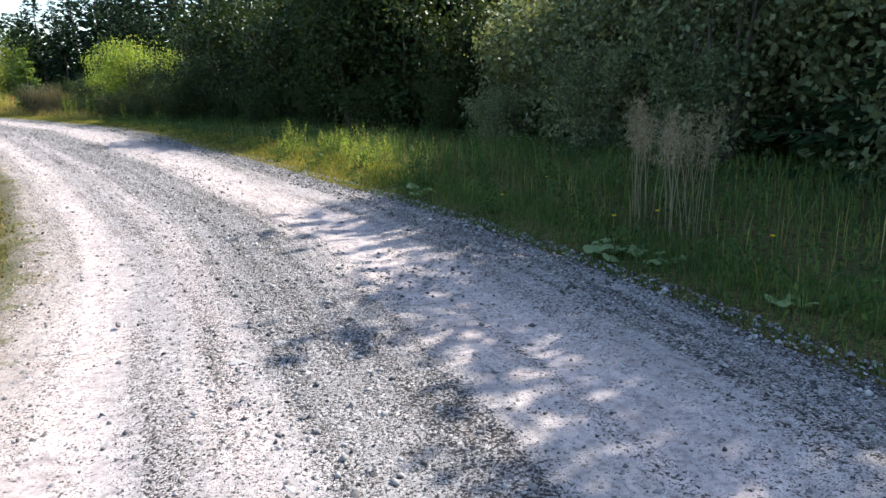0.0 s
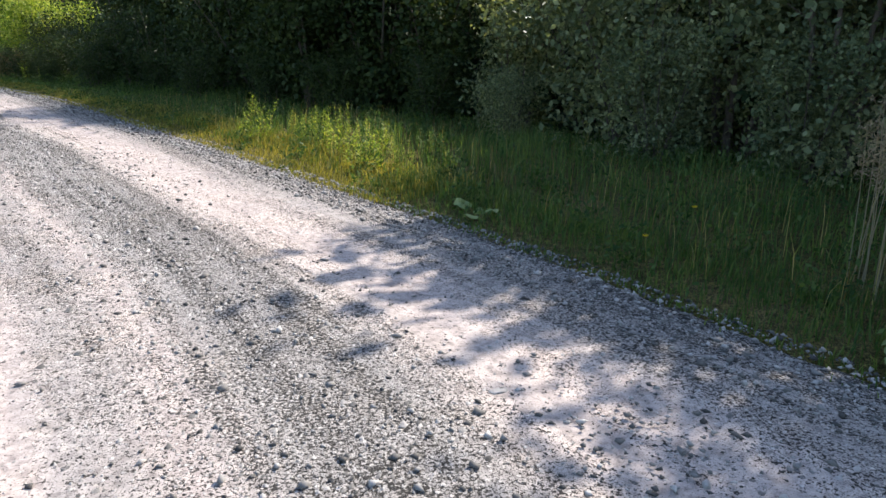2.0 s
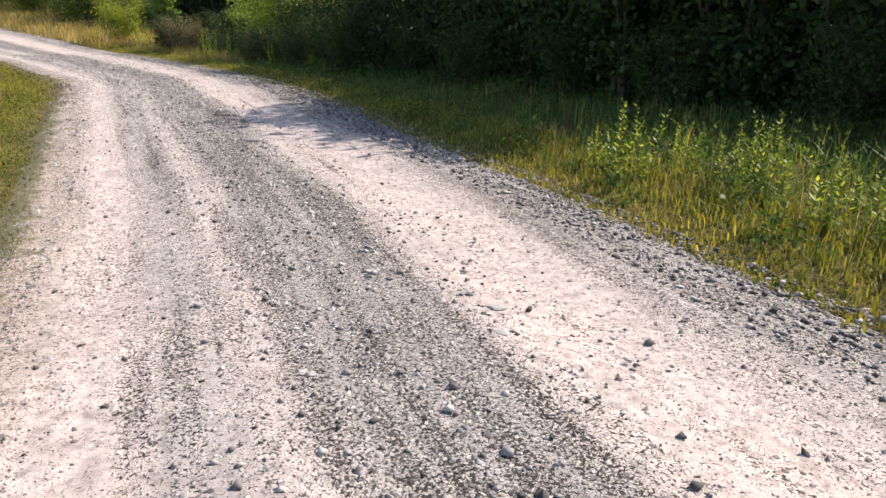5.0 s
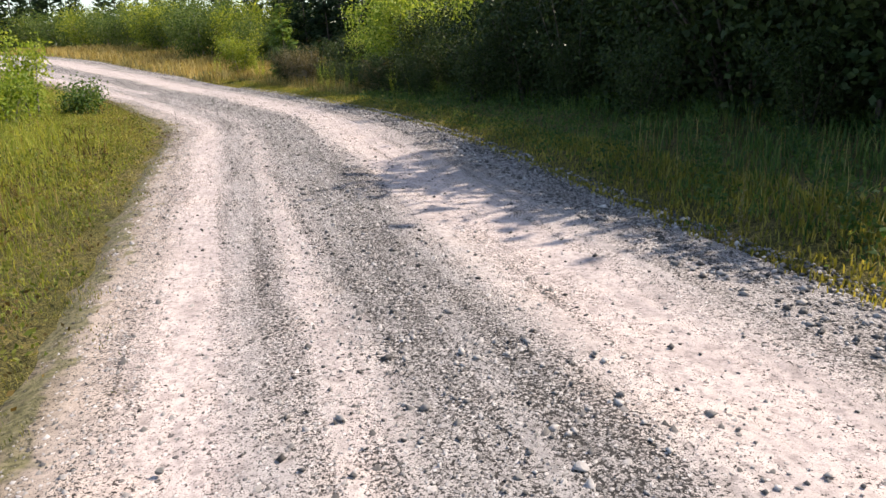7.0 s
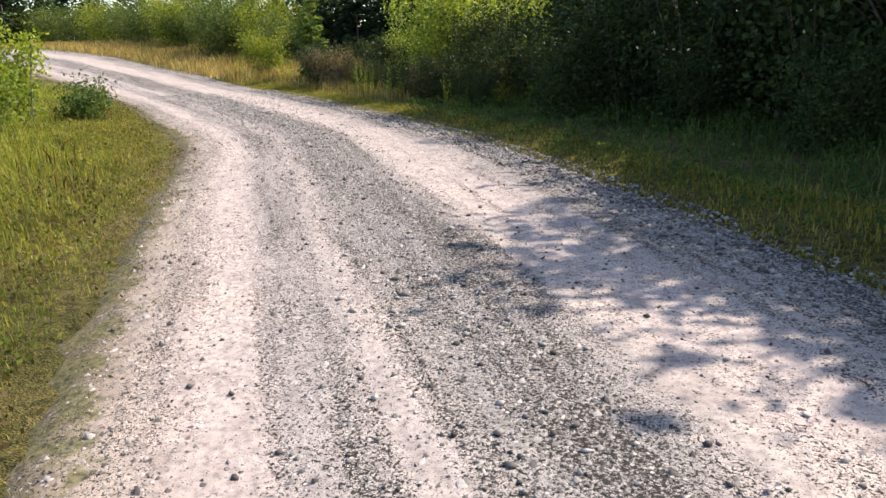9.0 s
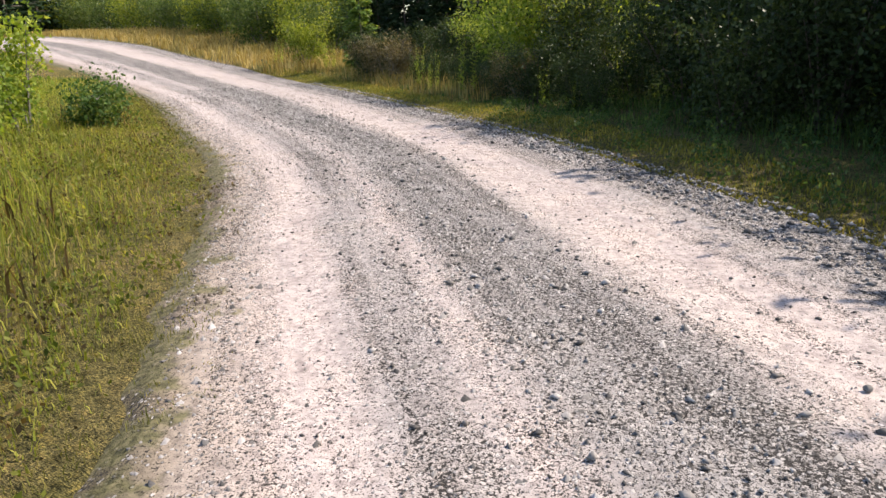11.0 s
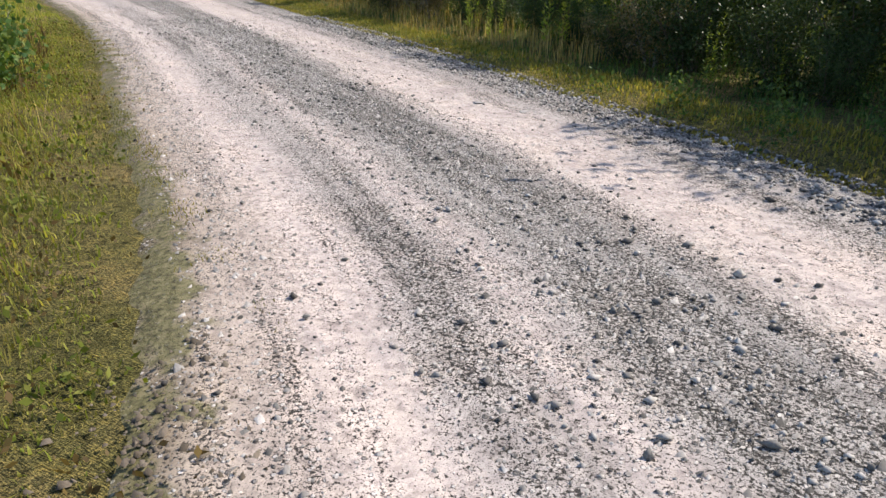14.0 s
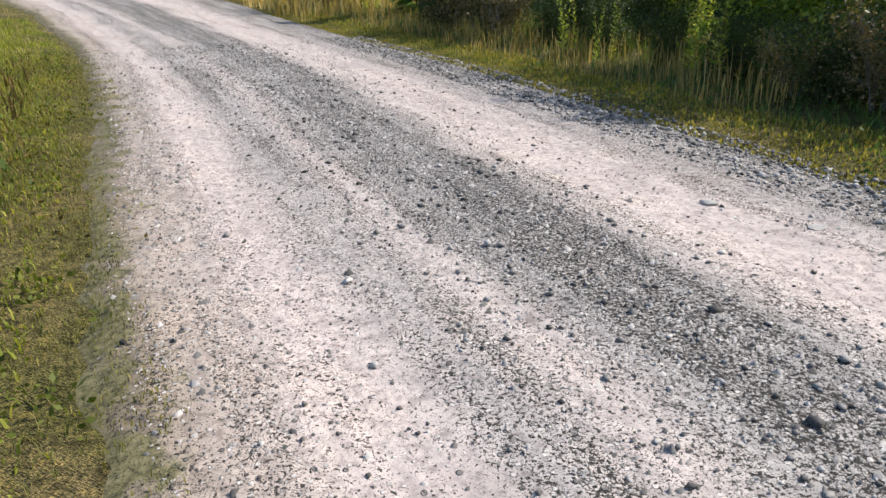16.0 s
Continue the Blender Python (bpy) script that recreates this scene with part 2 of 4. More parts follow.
SPRUCE_YOUNG = leaf_mat("young_spruce_needles", (0.09, 0.17, 0.045), (0.16, 0.25, 0.07), (0.27, 0.34, 0.11), 0.4, 0.6)
BIRCH = leaf_mat("birch_leaves", (0.1, 0.18, 0.03), (0.22, 0.31, 0.07), (0.42, 0.48, 0.15), 0.5, 0.45, gloss=0.15)
WILLOW = leaf_mat("willow_leaves", (0.08, 0.115, 0.07), (0.16, 0.2, 0.12), (0.32, 0.36, 0.23), 0.3, 0.5)
# Deep forest shade is put into this leaf colour, well below WILLOW.
ALDER_SHADED = leaf_mat("shaded_alder_leaves", (0.022, 0.042, 0.018), (0.04, 0.064, 0.025), (0.075, 0.105, 0.04), 0.2, 0.45)
THICKET = leaf_mat("thicket_leaves", (0.045, 0.085, 0.03), (0.085, 0.135, 0.045), (0.17, 0.22, 0.08), 0.4, 0.5)
SALLOW = leaf_mat("sallow_leaves", (0.13, 0.19, 0.03), (0.22, 0.28, 0.05), (0.36, 0.4, 0.1), 0.5, 0.45)
HERB = leaf_mat("herb_leaves", (0.13, 0.21, 0.03), (0.24, 0.33, 0.06), (0.40, 0.46, 0.13), 0.5, 0.45)
VERGE_WEED = leaf_mat("verge_weed_leaves", (0.03, 0.07, 0.025), (0.065, 0.12, 0.04), (0.13, 0.19, 0.07), 0.4, 0.5)
HERB_DULL = leaf_mat("weed_leaves", (0.07, 0.1, 0.02), (0.14, 0.17, 0.035), (0.26, 0.27, 0.08), 0.4, 0.5)
BUTTERBUR = leaf_mat("butterbur_leaves", (0.16, 0.24, 0.1), (0.22, 0.30, 0.14), (0.28, 0.36, 0.18), 0.3, 0.45)
PETAL = leaf_mat("yellow_petals", (0.6, 0.45, 0.01), (0.75, 0.55, 0.01), (0.8, 0.65, 0.03), 0.3)
BARK = bark_mat("spruce_bark", (0.05, 0.04, 0.033), (0.13, 0.105, 0.085))
BARK_PALE = bark_mat("sallow_bark", (0.10, 0.09, 0.075), (0.24, 0.22, 0.19))
WITHERED = leaf_mat("withered_leaves", (0.11, 0.09, 0.05), (0.19, 0.155, 0.09), (0.32, 0.26, 0.18), 0.25)
STEM = leaf_mat("herb_stem", (0.12, 0.13, 0.04), (0.2, 0.18, 0.06), (0.26, 0.2, 0.09), 0.1)
DRYSTEM = leaf_mat("dead_stem", (0.22, 0.18, 0.13), (0.32, 0.27, 0.2), (0.42, 0.37, 0.29), 0.2)


# ---- mesh helpers ----
def mesh(name, verts, faces, material, smooth=False):
    """verts: (n, 3) array; faces: (m, k) array of equal-sided faces, or a list."""
    me = bpy.data.meshes.new(name)
    verts = np.asarray(verts, float)
    if isinstance(faces, np.ndarray):
        k = faces.shape[1]
        me.vertices.add(len(verts))
        me.vertices.foreach_set("co", verts.ravel())
        me.loops.add(faces.size)
        me.loops.foreach_set("vertex_index", faces.ravel().astype(np.int32))
        me.polygons.add(len(faces))
        me.polygons.foreach_set("loop_start", np.arange(0, faces.size, k, dtype=np.int32))
        me.update(calc_edges=True)
    else:
        me.from_pydata([tuple(v) for v in verts], [], faces)
    me.materials.append(material)
    if smooth:
        me.polygons.foreach_set("use_smooth", np.ones(len(me.polygons), bool))
    return me


def under(name, me, parent, label=""):
    ob = new(name, me)
    ob.parent = parent
    return tagged(ob, label)


def tubes(paths, sides=5):
    """Tapered tubes: each path is a list of (point, radius)."""
    vs, fs = [], []
    for path in paths:
        path = [(Vector([float(c) for c in q]), float(r)) for q, r in path]
        start = len(vs)
        for i, (pt, r) in enumerate(path):
            a, b = Vector(path[max(i - 1, 0)][0]), Vector(path[min(i + 1, len(path) - 1)][0])
            d = (b - a).normalized()
            e = d.orthogonal().normalized()
            f = d.cross(e)
            for k in range(sides):
                w = 2 * math.pi * k / sides
                vs.append(Vector(pt) + r * (math.cos(w) * e + math.sin(w) * f))
        for i in range(len(path) - 1):
            for k in range(sides):
                a, b = start + i * sides + k, start + i * sides + (k + 1) % sides
                fs.append((a, b, b + sides, a + sides))
        fs.append(tuple(range(start + (len(path) - 1) * sides, start + len(path) * sides)))
    return [tuple(v) for v in vs], fs


def rhombs(base, along, side):
    """Leaf-shaped four-corner faces from arrays of base points, length vectors and half-width vectors."""
    n = len(base)
    v = np.stack([base, base + 0.45 * along + side, base + along, base + 0.45 * along - side], 1).reshape(-1, 3)
    return v, np.arange(4 * n).reshape(n, 4)


def unit(v):
    return v / np.maximum(np.linalg.norm(v, axis=-1, keepdims=True), 1e-9)


# ---- plan of the road: its right and left edges ----
RIGHT = [(5.2, -5.0), (3.4, -0.8), (1.75, 3.1), (0.85, 5.2), (0.2, 6.4), (-0.6, 7.9), (-2.33, 10.4), (-3.3, 12.1), (-4.9, 14.25), (-6.1, 16.2), (-7.4, 18.0),
         (-9.1, 20.25), (-10.97, 22.43), (-12.64, 24.16), (-14.44, 25.96), (-17.6, 29.1), (-22.3, 33.3), (-28.4, 38.0), (-41.0, 45.5), (-58, 52.5), (-80, 58), (-120, 62)]
LEFT = [(0.6, -6.5), (-0.6, -2.2), (-1.9, 1.6), (-3.3, 5.1), (-4.1, 6.4), (-6.0, 9.3), (-7.3, 11.2), (-9.3, 13.75), (-11.0, 15.9), (-13.08, 18.86), (-14.47, 20.38),
        (-16.3, 21.8), (-19.6, 24.8), (-25.2, 29.3), (-33.0, 34.3), (-46, 40.5), (-61, 46), (-82, 51), (-121, 55)]


def smooth_line(pts, step=0.25):
    """A polyline resampled evenly and eased."""
    p = np.array(pts, float)
    s = np.r_[0, np.cumsum(np.hypot(*np.diff(p, axis=0).T))]
    t = np.arange(0, s[-1], step)
    q = np.stack([np.interp(t, s, p[:, 0]), np.interp(t, s, p[:, 1])], 1)
    k = 13
    pad = np.concatenate([np.repeat(q[:1], k // 2, 0), q, np.repeat(q[-1:], k // 2, 0)])
    q2 = np.stack([np.convolve(pad[:, i], np.ones(k) / k, "valid") for i in (0, 1)], 1)
    q2[:k // 2], q2[-(k // 2):] = q[:k // 2], q[-(k // 2):]
    return q2


R_LINE, L_LINE = smooth_line(RIGHT), smooth_line(LEFT)
R_S = np.r_[0, np.cumsum(np.hypot(*np.diff(R_LINE, axis=0).T))]
L_S = np.r_[0, np.cumsum(np.hypot(*np.diff(L_LINE, axis=0).T))]


def on_line(line, along, s, off):
    """Points at arc length s and at off metres to the right of the line (arrays)."""
    s = np.asarray(s, float)
    at = lambda q: np.stack([np.interp(q, along, line[:, 0]), np.interp(q, along, line[:, 1])], -1)  # noqa: E731
    d = unit(at(s + 0.3) - at(s - 0.3))
    return at(s) + np.stack([d[..., 1], -d[..., 0]], -1) * np.asarray(off, float)[..., None]


def right_of(s, off):
    return on_line(R_LINE, R_S, s, off)


def left_of(s, off):
    return on_line(L_LINE, L_S, s, -np.asarray(off, float))


def wave(x, y, seed=0.0):
    return (np.sin(0.9 * x + 1.3 * y + seed) + np.sin(1.7 * x - 0.8 * y + 2 * seed) + np.sin(0.37 * x + 0.51 * y + 3 * seed)) / 3


def rise(x, y):
    """The land climbs gently beyond the bend."""
    u = np.clip(((-x + y) * 0.7071 - 36) / 46, 0, 1)
    return 2.3 * u * u * (3 - 2 * u)


def inside(x, y):
    """Metres inside the road (negative: outside), for arrays."""
    def signed(line, sign):
        best = np.full(x.shape, 1e9)
        out = np.zeros(x.shape)
        for (ax, ay), (bx, by) in zip(line[:-1:4], line[4::4]):
            dx, dy = bx - ax, by - ay
            t = np.clip(((x - ax) * dx + (y - ay) * dy) / (dx * dx + dy * dy), 0, 1)
            ex, ey = x - ax - t * dx, y - ay - t * dy
            d = ex * ex + ey * ey
            near = d < best
            best = np.where(near, d, best)
            out = np.where(near, np.sign(dx * ey - dy * ex) * np.sqrt(d), out)
        return sign * out
    return np.minimum(signed(R_LINE, 1.0), signed(L_LINE, -1.0))


def ground_z(x, y):
    x, y = np.asarray(x, float), np.asarray(y, float)
    d = inside(x, y)
    out = np.clip(-d / 0.5, 0, 1)
    z = rise(x, y) + np.where(d > 0, -0.07, -0.02 + 0.05 * out + 0.06 * out * wave(x * 1.3, y * 1.3))
    return z


# ---- ground, road ----
def graded(lo, hi, step, far):
    inner = np.arange(lo, hi + step, step)
    grow = step * 1.35 ** np.arange(1, 30)
    outer = np.cumsum(grow)
    outer = outer[outer < far]
    return np.concatenate([lo - outer[::-1], inner, hi + outer])


def build_ground():
    xs, ys = graded(-36, 12, 0.3, 1600), graded(-6, 44, 0.3, 1600)
    X, Y = np.meshgrid(xs, ys)
    Z = ground_z(X, Y)
    v = np.stack([X, Y, Z], -1).reshape(-1, 3)
    nx = len(xs)
    i = (np.arange(len(ys) - 1)[:, None] * nx + np.arange(nx - 1)[None]).ravel()
    f = np.stack([i, i + 1, i + nx + 1, i + nx], 1)
    ob = new("ground", mesh("ground", v, f, SOIL, True))
    tagged(ob, "grassy earth verge and rising moorland ground", "ground", kind="structure")


def road_points(n_across=44):
    """Stations across the road, evenly along both edges."""
    s = np.concatenate([np.arange(0, 52, 0.14), np.arange(52, len(R_S) * 0.25 - 1, 1.2)])
    a = right_of(s, 0 * s)
    # the matching point of the left edge lies square across
    n = unit(right_of(s, 0 * s - 1.0) - a)
    b = np.empty_like(a)
    for k in range(len(s)):
        r = L_LINE - a[k]
        off = np.abs(r @ np.array([-n[k, 1], n[k, 0]]))
        off[(r @ n[k]) < 0] = 1e9
        j = np.argsort(off)[:2]
        b[k] = a[k] + n[k] * np.mean(r[j] @ n[k])
    kk = 9
    w = np.einsum("ij,ij->i", b - a, n)
    w = np.convolve(np.r_[np.repeat(w[0], kk // 2), w, np.repeat(w[-1], kk // 2)], np.ones(kk) / kk, "valid")
    return s, a, n, w


ROAD_S, ROAD_A, ROAD_N, ROAD_W = road_points()


def road_height(u, x, y):
    """Low crown, two pressed wheel tracks, fine unevenness."""
    ruts = np.exp(-((u - 0.19) / 0.06) ** 2) + np.exp(-((u - 0.69) / 0.08) ** 2)
    return rise(x, y) + 0.03 * (1 - (2 * u - 1) ** 4) - 0.018 * ruts + 0.008 * wave(3 * x, 3 * y) + 0.004 * wave(9 * x, 11 * y, 1.0)


def build_road():
    us = np.linspace(0, 1, 46)
    pts = ROAD_A[:, None] + ROAD_N[:, None] * (ROAD_W[:, None] * (1 - us))[..., None]
    ragged = 0.09 * wave(4 * pts[..., 0], 4 * pts[..., 1], 0.7) + 0.06 * wave(11 * pts[..., 0], 9 * pts[..., 1], 2.0)
    pts[:, 0] += ROAD_N * (0.1 + ragged[:, :1])
    pts[:, -1] -= ROAD_N * (0.06 + ragged[:, -1:])
    z = road_height(us[None], pts[..., 0], pts[..., 1])
    z[:, 0] -= 0.06
    z[:, -1] -= 0.06
    v = np.concatenate([pts, z[..., None]], -1).reshape(-1, 3)
    n = len(us)
    i = (np.arange(len(ROAD_S) - 1)[:, None] * n + np.arange(n - 1)[None]).ravel()
    f = np.stack([i, i + n, i + n + 1, i + 1], 1)
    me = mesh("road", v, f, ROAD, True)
    uv = me.uv_layers.new(name="UVMap")
    flat = np.stack([np.broadcast_to(us, (len(ROAD_S), n)), np.broadcast_to(ROAD_S[:, None], (len(ROAD_S), n))], -1).reshape(-1, 2)
    uv.data.foreach_set("uv", flat[f.ravel()].ravel())
    tagged(new("road", me), "pale grey gravel forest road with wheel tracks", "road", kind="structure")


def on_road(s, u):
    """World x, y, z of points at station s and share u across (0 left, 1 right)."""
    at = lambda col: np.interp(s, ROAD_S, col)  # noqa: E731
    w = at(ROAD_W) * (1 - u)
    x, y = at(ROAD_A[:, 0]) + at(ROAD_N[:, 0]) * w, at(ROAD_A[:, 1]) + at(ROAD_N[:, 1]) * w
    return np.stack([x, y, road_height(u, x, y)], -1)


rng = np.random.default_rng(7)
OCTA_F = np.array([(0, 1, 4), (1, 2, 4), (2, 3, 4), (3, 0, 4), (1, 0, 5), (2, 1, 5), (3, 2, 5), (0, 3, 5)])


def stone_cloud(pos, size):
    """Angular little stones, one squashed and skewed octahedron each."""
    n = len(pos)
    base = np.array([(1, 0, 0), (0, 1, 0), (-1, 0, 0), (0, -1, 0), (0, 0, 1), (0, 0, -1)], float)
    v = base[None] * rng.uniform(0.55, 1.15, (n, 6, 1)) + rng.normal(0, 0.16, (n, 6, 3))
    v *= np.stack([rng.uniform(0.7, 1.3, n), rng.uniform(0.6, 1.0, n), rng.uniform(0.4, 0.75, n)], -1)[:, None]
    a = rng.uniform(0, 6.283, n)
    c, s = np.cos(a)[:, None], np.sin(a)[:, None]
    v = np.stack([c * v[..., 0] - s * v[..., 1], s * v[..., 0] + c * v[..., 1], v[..., 2]], -1)
    v = v * size[:, None, None] + pos[:, None] + np.array([0, 0, 0.25])[None, None] * size[:, None, None]
    return v.reshape(-1, 3), (np.arange(n)[:, None, None] * 6 + OCTA_F[None]).reshape(-1, 3)


CHIP_F = np.array([(0, 1, 4), (1, 2, 4), (2, 3, 4), (3, 0, 4)])


def chip_cloud(pos, size):
    """Small chips half sunk in the surface: a lopsided point on a four-cornered foot."""
    n = len(pos)
    a = rng.uniform(0, 6.283, (n, 1)) + np.array([0, 1.57, 3.14, 4.71])[None] + rng.normal(0, 0.3, (n, 4))
    r = rng.uniform(0.6, 1.25, (n, 4))
    foot = np.stack([r * np.cos(a), r * np.sin(a), np.full((n, 4), -0.25)], -1)
    tip = np.concatenate([rng.normal(0, 0.35, (n, 2)), rng.uniform(0.45, 1.0, (n, 1))], 1)[:, None]
    v = np.concatenate([foot, tip], 1) * size[:, None, None] + pos[:, None]
    return v.reshape(-1, 3), (np.arange(n)[:, None, None] * 5 + CHIP_F[None]).reshape(-1, 3)


def build_gravel():
    n = 90000
    s = 6 + 40 * rng.random(n) ** 1.15
    lane = rng.choice([0, 2, 3], n, p=[0.56, 0.32, 0.12])
    u = np.where(lane == 0, rng.normal(0.42, 0.085, n), np.where(lane == 2, rng.uniform(0.02, 0.98, n), np.clip(rng.normal(0.085, 0.035, n), 0.03, 0.2)))
    size = np.clip(rng.lognormal(-5.2, 0.5, n), 0.0025, 0.022) * (1 + 0.01 * s)
    v, f = chip_cloud(on_road(s, u), size)
    tagged(new("gravel_chips", mesh("gravel_chips", v, f, STONES)), "small dark and pale stone chips pressed in the road", "gravel", kind="stuff")
    n = 24000
    s = 6 + 40 * rng.random(n) ** 1.2
    u = np.where(rng.random(n) < 0.8, 1.035 - 0.19 * rng.random(n) ** 1.3, rng.normal(0.44, 0.1, n))
    size = np.clip(rng.lognormal(-4.5, 0.4, n), 0.005, 0.026) * (1 + 0.01 * s)
    v, f = stone_cloud(on_road(s, u), size)
    tagged(new("gravel", mesh("gravel", v, f, STONES)), "loose crushed grey gravel scattered on the road", "gravel", kind="stuff")
    # heaps of coarser stones left between the tracks
    pts = []
    for x, y, r, k in ((-3.8, 9.75, 0.35, 260), (-4.3, 10.9, 0.5, 140), (-0.4, 4.9, 0.5, 380), (-0.95, 3.6, 0.35, 260), (-3.4, 9.0, 0.5, 160)):
        pts.append(np.stack([rng.normal(x, r * 0.6, k), rng.normal(y, r * 0.8, k), np.full(k, 0.022)], 1))
    pts = np.concatenate(pts)
    v, f = stone_cloud(pts, np.clip(rng.lognormal(-4.65, 0.4, len(pts)), 0.005, 0.024))
    tagged(new("coarse_gravel", mesh("coarse_gravel", v, f, STONES)), "coarse broken grey stones heaped between wheel tracks", "gravel", kind="stuff")
    # single pebbles strewn over the dusty tracks, their shaded sides put into the dark colour
    n = 4200
    s = 6 + 40 * rng.random(n) ** 1.1
    u = rng.uniform(0.01, 0.99, n)
    v, f = stone_cloud(on_road(s, u), np.clip(rng.lognormal(-4.95, 0.45, n), 0.003, 0.022) * (1 + 0.008 * s))
    tagged(new("shaded_pebbles", mesh("shaded_pebbles", v, f, SHADED_GRIT)), "pebbles strewn over the dusty wheel tracks, coloured dark like their shaded sides", "gravel", kind="stuff")


# ---- grass ----
def blades(xy, height, width, lean, material, name, label, category="grass"):
    """Bent grass blades as one sheet of many thin pieces."""
    n = len(xy)
    z = np.where(inside(xy[:, 0], xy[:, 1]) > 0, 0.02 + rise(xy[:, 0], xy[:, 1]), ground_z(xy[:, 0], xy[:, 1])) - 0.01
    a = rng.uniform(0, 6.283, n)
    d = np.stack([np.cos(a), np.sin(a), 0 * a], -1)
    b = a + 1.571 + rng.normal(0, 0.5, n)
    side = np.stack([np.cos(b), np.sin(b), 0 * a], -1) * (width * rng.uniform(0.6, 1.4, n))[:, None]
    bend = (lean * rng.random(n) * height)[:, None]
    up = np.array([0, 0, 1.0])
    p0 = np.concatenate([xy, z[:, None]], 1)
    p1 = p0 + up * (0.55 * height)[:, None] + d * bend * 0.3
    p2 = p0 + up * (height * (1 - 0.3 * lean))[:, None] + d * bend
    v = np.stack([p0 - side, p0 + side, p1 + side * 0.8, p1 - side * 0.8, p2], 1).reshape(-1, 3)
    i = np.arange(n)[:, None] * 5
    f = [tuple(q) for q in (i + np.array([0, 1, 2, 3])).tolist()] + [tuple(q) for q in (i + np.array([3, 2, 4])).tolist()]
    return tagged(new(name, mesh(name, v, f, material)), label, category, kind="stuff")


def build_grass():
    # right verge: a short edge, then taller tufts
    n = 12000
    s = 4 + 12 * rng.random(n)
    off = -0.08 + 1.0 * rng.random(n)
    blades(right_of(s, off) + rng.normal(0, 0.05, (n, 2)), (0.05 + 0.14 * np.clip(off / 0.6, 0, 1)) * rng.uniform(0.5, 1.4, n), 0.003, 0.9, GRASS, "shaded_edge_grass", "short dark green grass at the shaded gravel edge")
    n = 36000
    s = 15.2 + 38 * rng.random(n) ** 1.15
    off = -0.12 + 1.15 * rng.random(n)
    xy = right_of(s, off) + rng.normal(0, 0.05, (n, 2))
    h = (0.05 + 0.12 * np.clip(off / 0.8, 0, 1)) * rng.uniform(0.5, 1.3, n) * np.interp(s, [21, 28], [1.0, 0.5])
    blades(xy, h, 0.003 + 0.00008 * s, 0.8, EDGE_GRASS, "edge_grass", "short yellow-green grass at the gravel edge")
    n = 65000
    s = 5 + 51 * rng.random(n) ** 1.1
    off = 0.35 + 6.5 * rng.random(n) ** 1.3
    xy = right_of(s, off)
    tuft = xy + 0.0
    near = np.round(xy / 0.16) * 0.16 + 0.05 * np.sin(40 * np.round(xy / 0.16))
    xy = np.where(rng.random((n, 1)) < 0.6, near + rng.normal(0, 0.035, (n, 2)), tuft)
    h = (0.1 + 0.2 * np.clip((off - 0.4) / 1.3, 0, 1)) * rng.uniform(0.4, 1.3, n) * (1 + 0.45 * wave(1.6 * xy[:, 0], 1.6 * xy[:, 1], 4.0))
    h *= np.where(off < 2.2, np.interp(s, [22, 30], [1.0, 0.4]), 1.0)
    blades(xy, h, 0.003 + 0.0001 * s, 0.8, GRASS, "verge_grass", "lush green grass growing along the road verge")
    n = 1300
    s = 4 + 21 * rng.random(n)
    off = 0.4 + 3.2 * rng.random(n)
    blades(right_of(s, off), rng.uniform(0.2, 0.5, n), 0.0022, 0.35, STRAW, "seed_grass", "thin pale seeding grass stalks in the verge")
    # far right verge
    n = 22000
    s = rng.uniform(50, 105, n)
    off = 12 * rng.random(n)
    blades(right_of(s, off), rng.uniform(0.25, 0.7, n), 0.018, 0.6, STRAW, "meadow_grass", "tall dry golden meadow grass beyond the bend")
    # straw stalks at the right edge past the shade
    n = 3800
    s = rng.uniform(37, 54, n)
    off = 0.8 + 2.4 * rng.random(n) ** 1.1
    blades(right_of(s, off), rng.uniform(0.18, 0.5, n) * np.clip((off - 0.4) / 0.9, 0.2, 1), 0.005, 0.4, STRAW, "dry_grass", "dry straw-coloured grass stalks along the road edge")
    # left bank
    n = 115000
    s = 10 + 34 * rng.random(n)
    off = -0.42 + 2.6 * rng.random(n) ** 1.25
    xy = left_of(s, off) + rng.normal(0, 0.05, (n, 2))
    worn = wave(5 * xy[:, 0], 5 * xy[:, 1], 2.0) + 0.5 * wave(13 * xy[:, 0], 12 * xy[:, 1], 1.0)
    keep = worn > np.interp(off, [-0.42, -0.2, -0.05, 0.1, 0.5], [0.75, 0.5, 0.25, 0.0, -0.9])
    xy, s, off = xy[keep], s[keep], off[keep]
    h = np.interp(off, [-0.4, 0.0, 0.3, 1.2], [0.016, 0.03, 0.05, 0.13]) * rng.uniform(0.5, 1.5, len(xy))
    blades(xy, h, 0.0011 + 0.00003 * s, 0.9, TURF, "bank_turf", "short worn grass at the foot of the bank")
    n = 75000
    s = 8 + 44 * rng.random(n) ** 1.1
    off = 0.22 + 8 * rng.random(n) ** 1.4
    xy = left_of(s, off)
    near = np.round(xy / 0.18) * 0.18 + 0.06 * np.sin(37 * np.round(xy / 0.18))
    xy = np.where(rng.random((n, 1)) < 0.55, near + rng.normal(0, 0.045, (n, 2)), xy)
    tall = np.clip((off - np.where(s > 19, 0.4, 0.15)) / 1.2, 0, 1)
    h = (0.06 + 0.25 * tall) * rng.uniform(0.4, 1.25, n) * (1 + 0.5 * wave(1.4 * xy[:, 0], 1.4 * xy[:, 1], 1.0))
    blades(xy, h, 0.0022 + 0.00008 * s, 0.85, GRASS_BANK, "bank_grass", "olive green grass on the sunny roadside bank")
    n = 5500
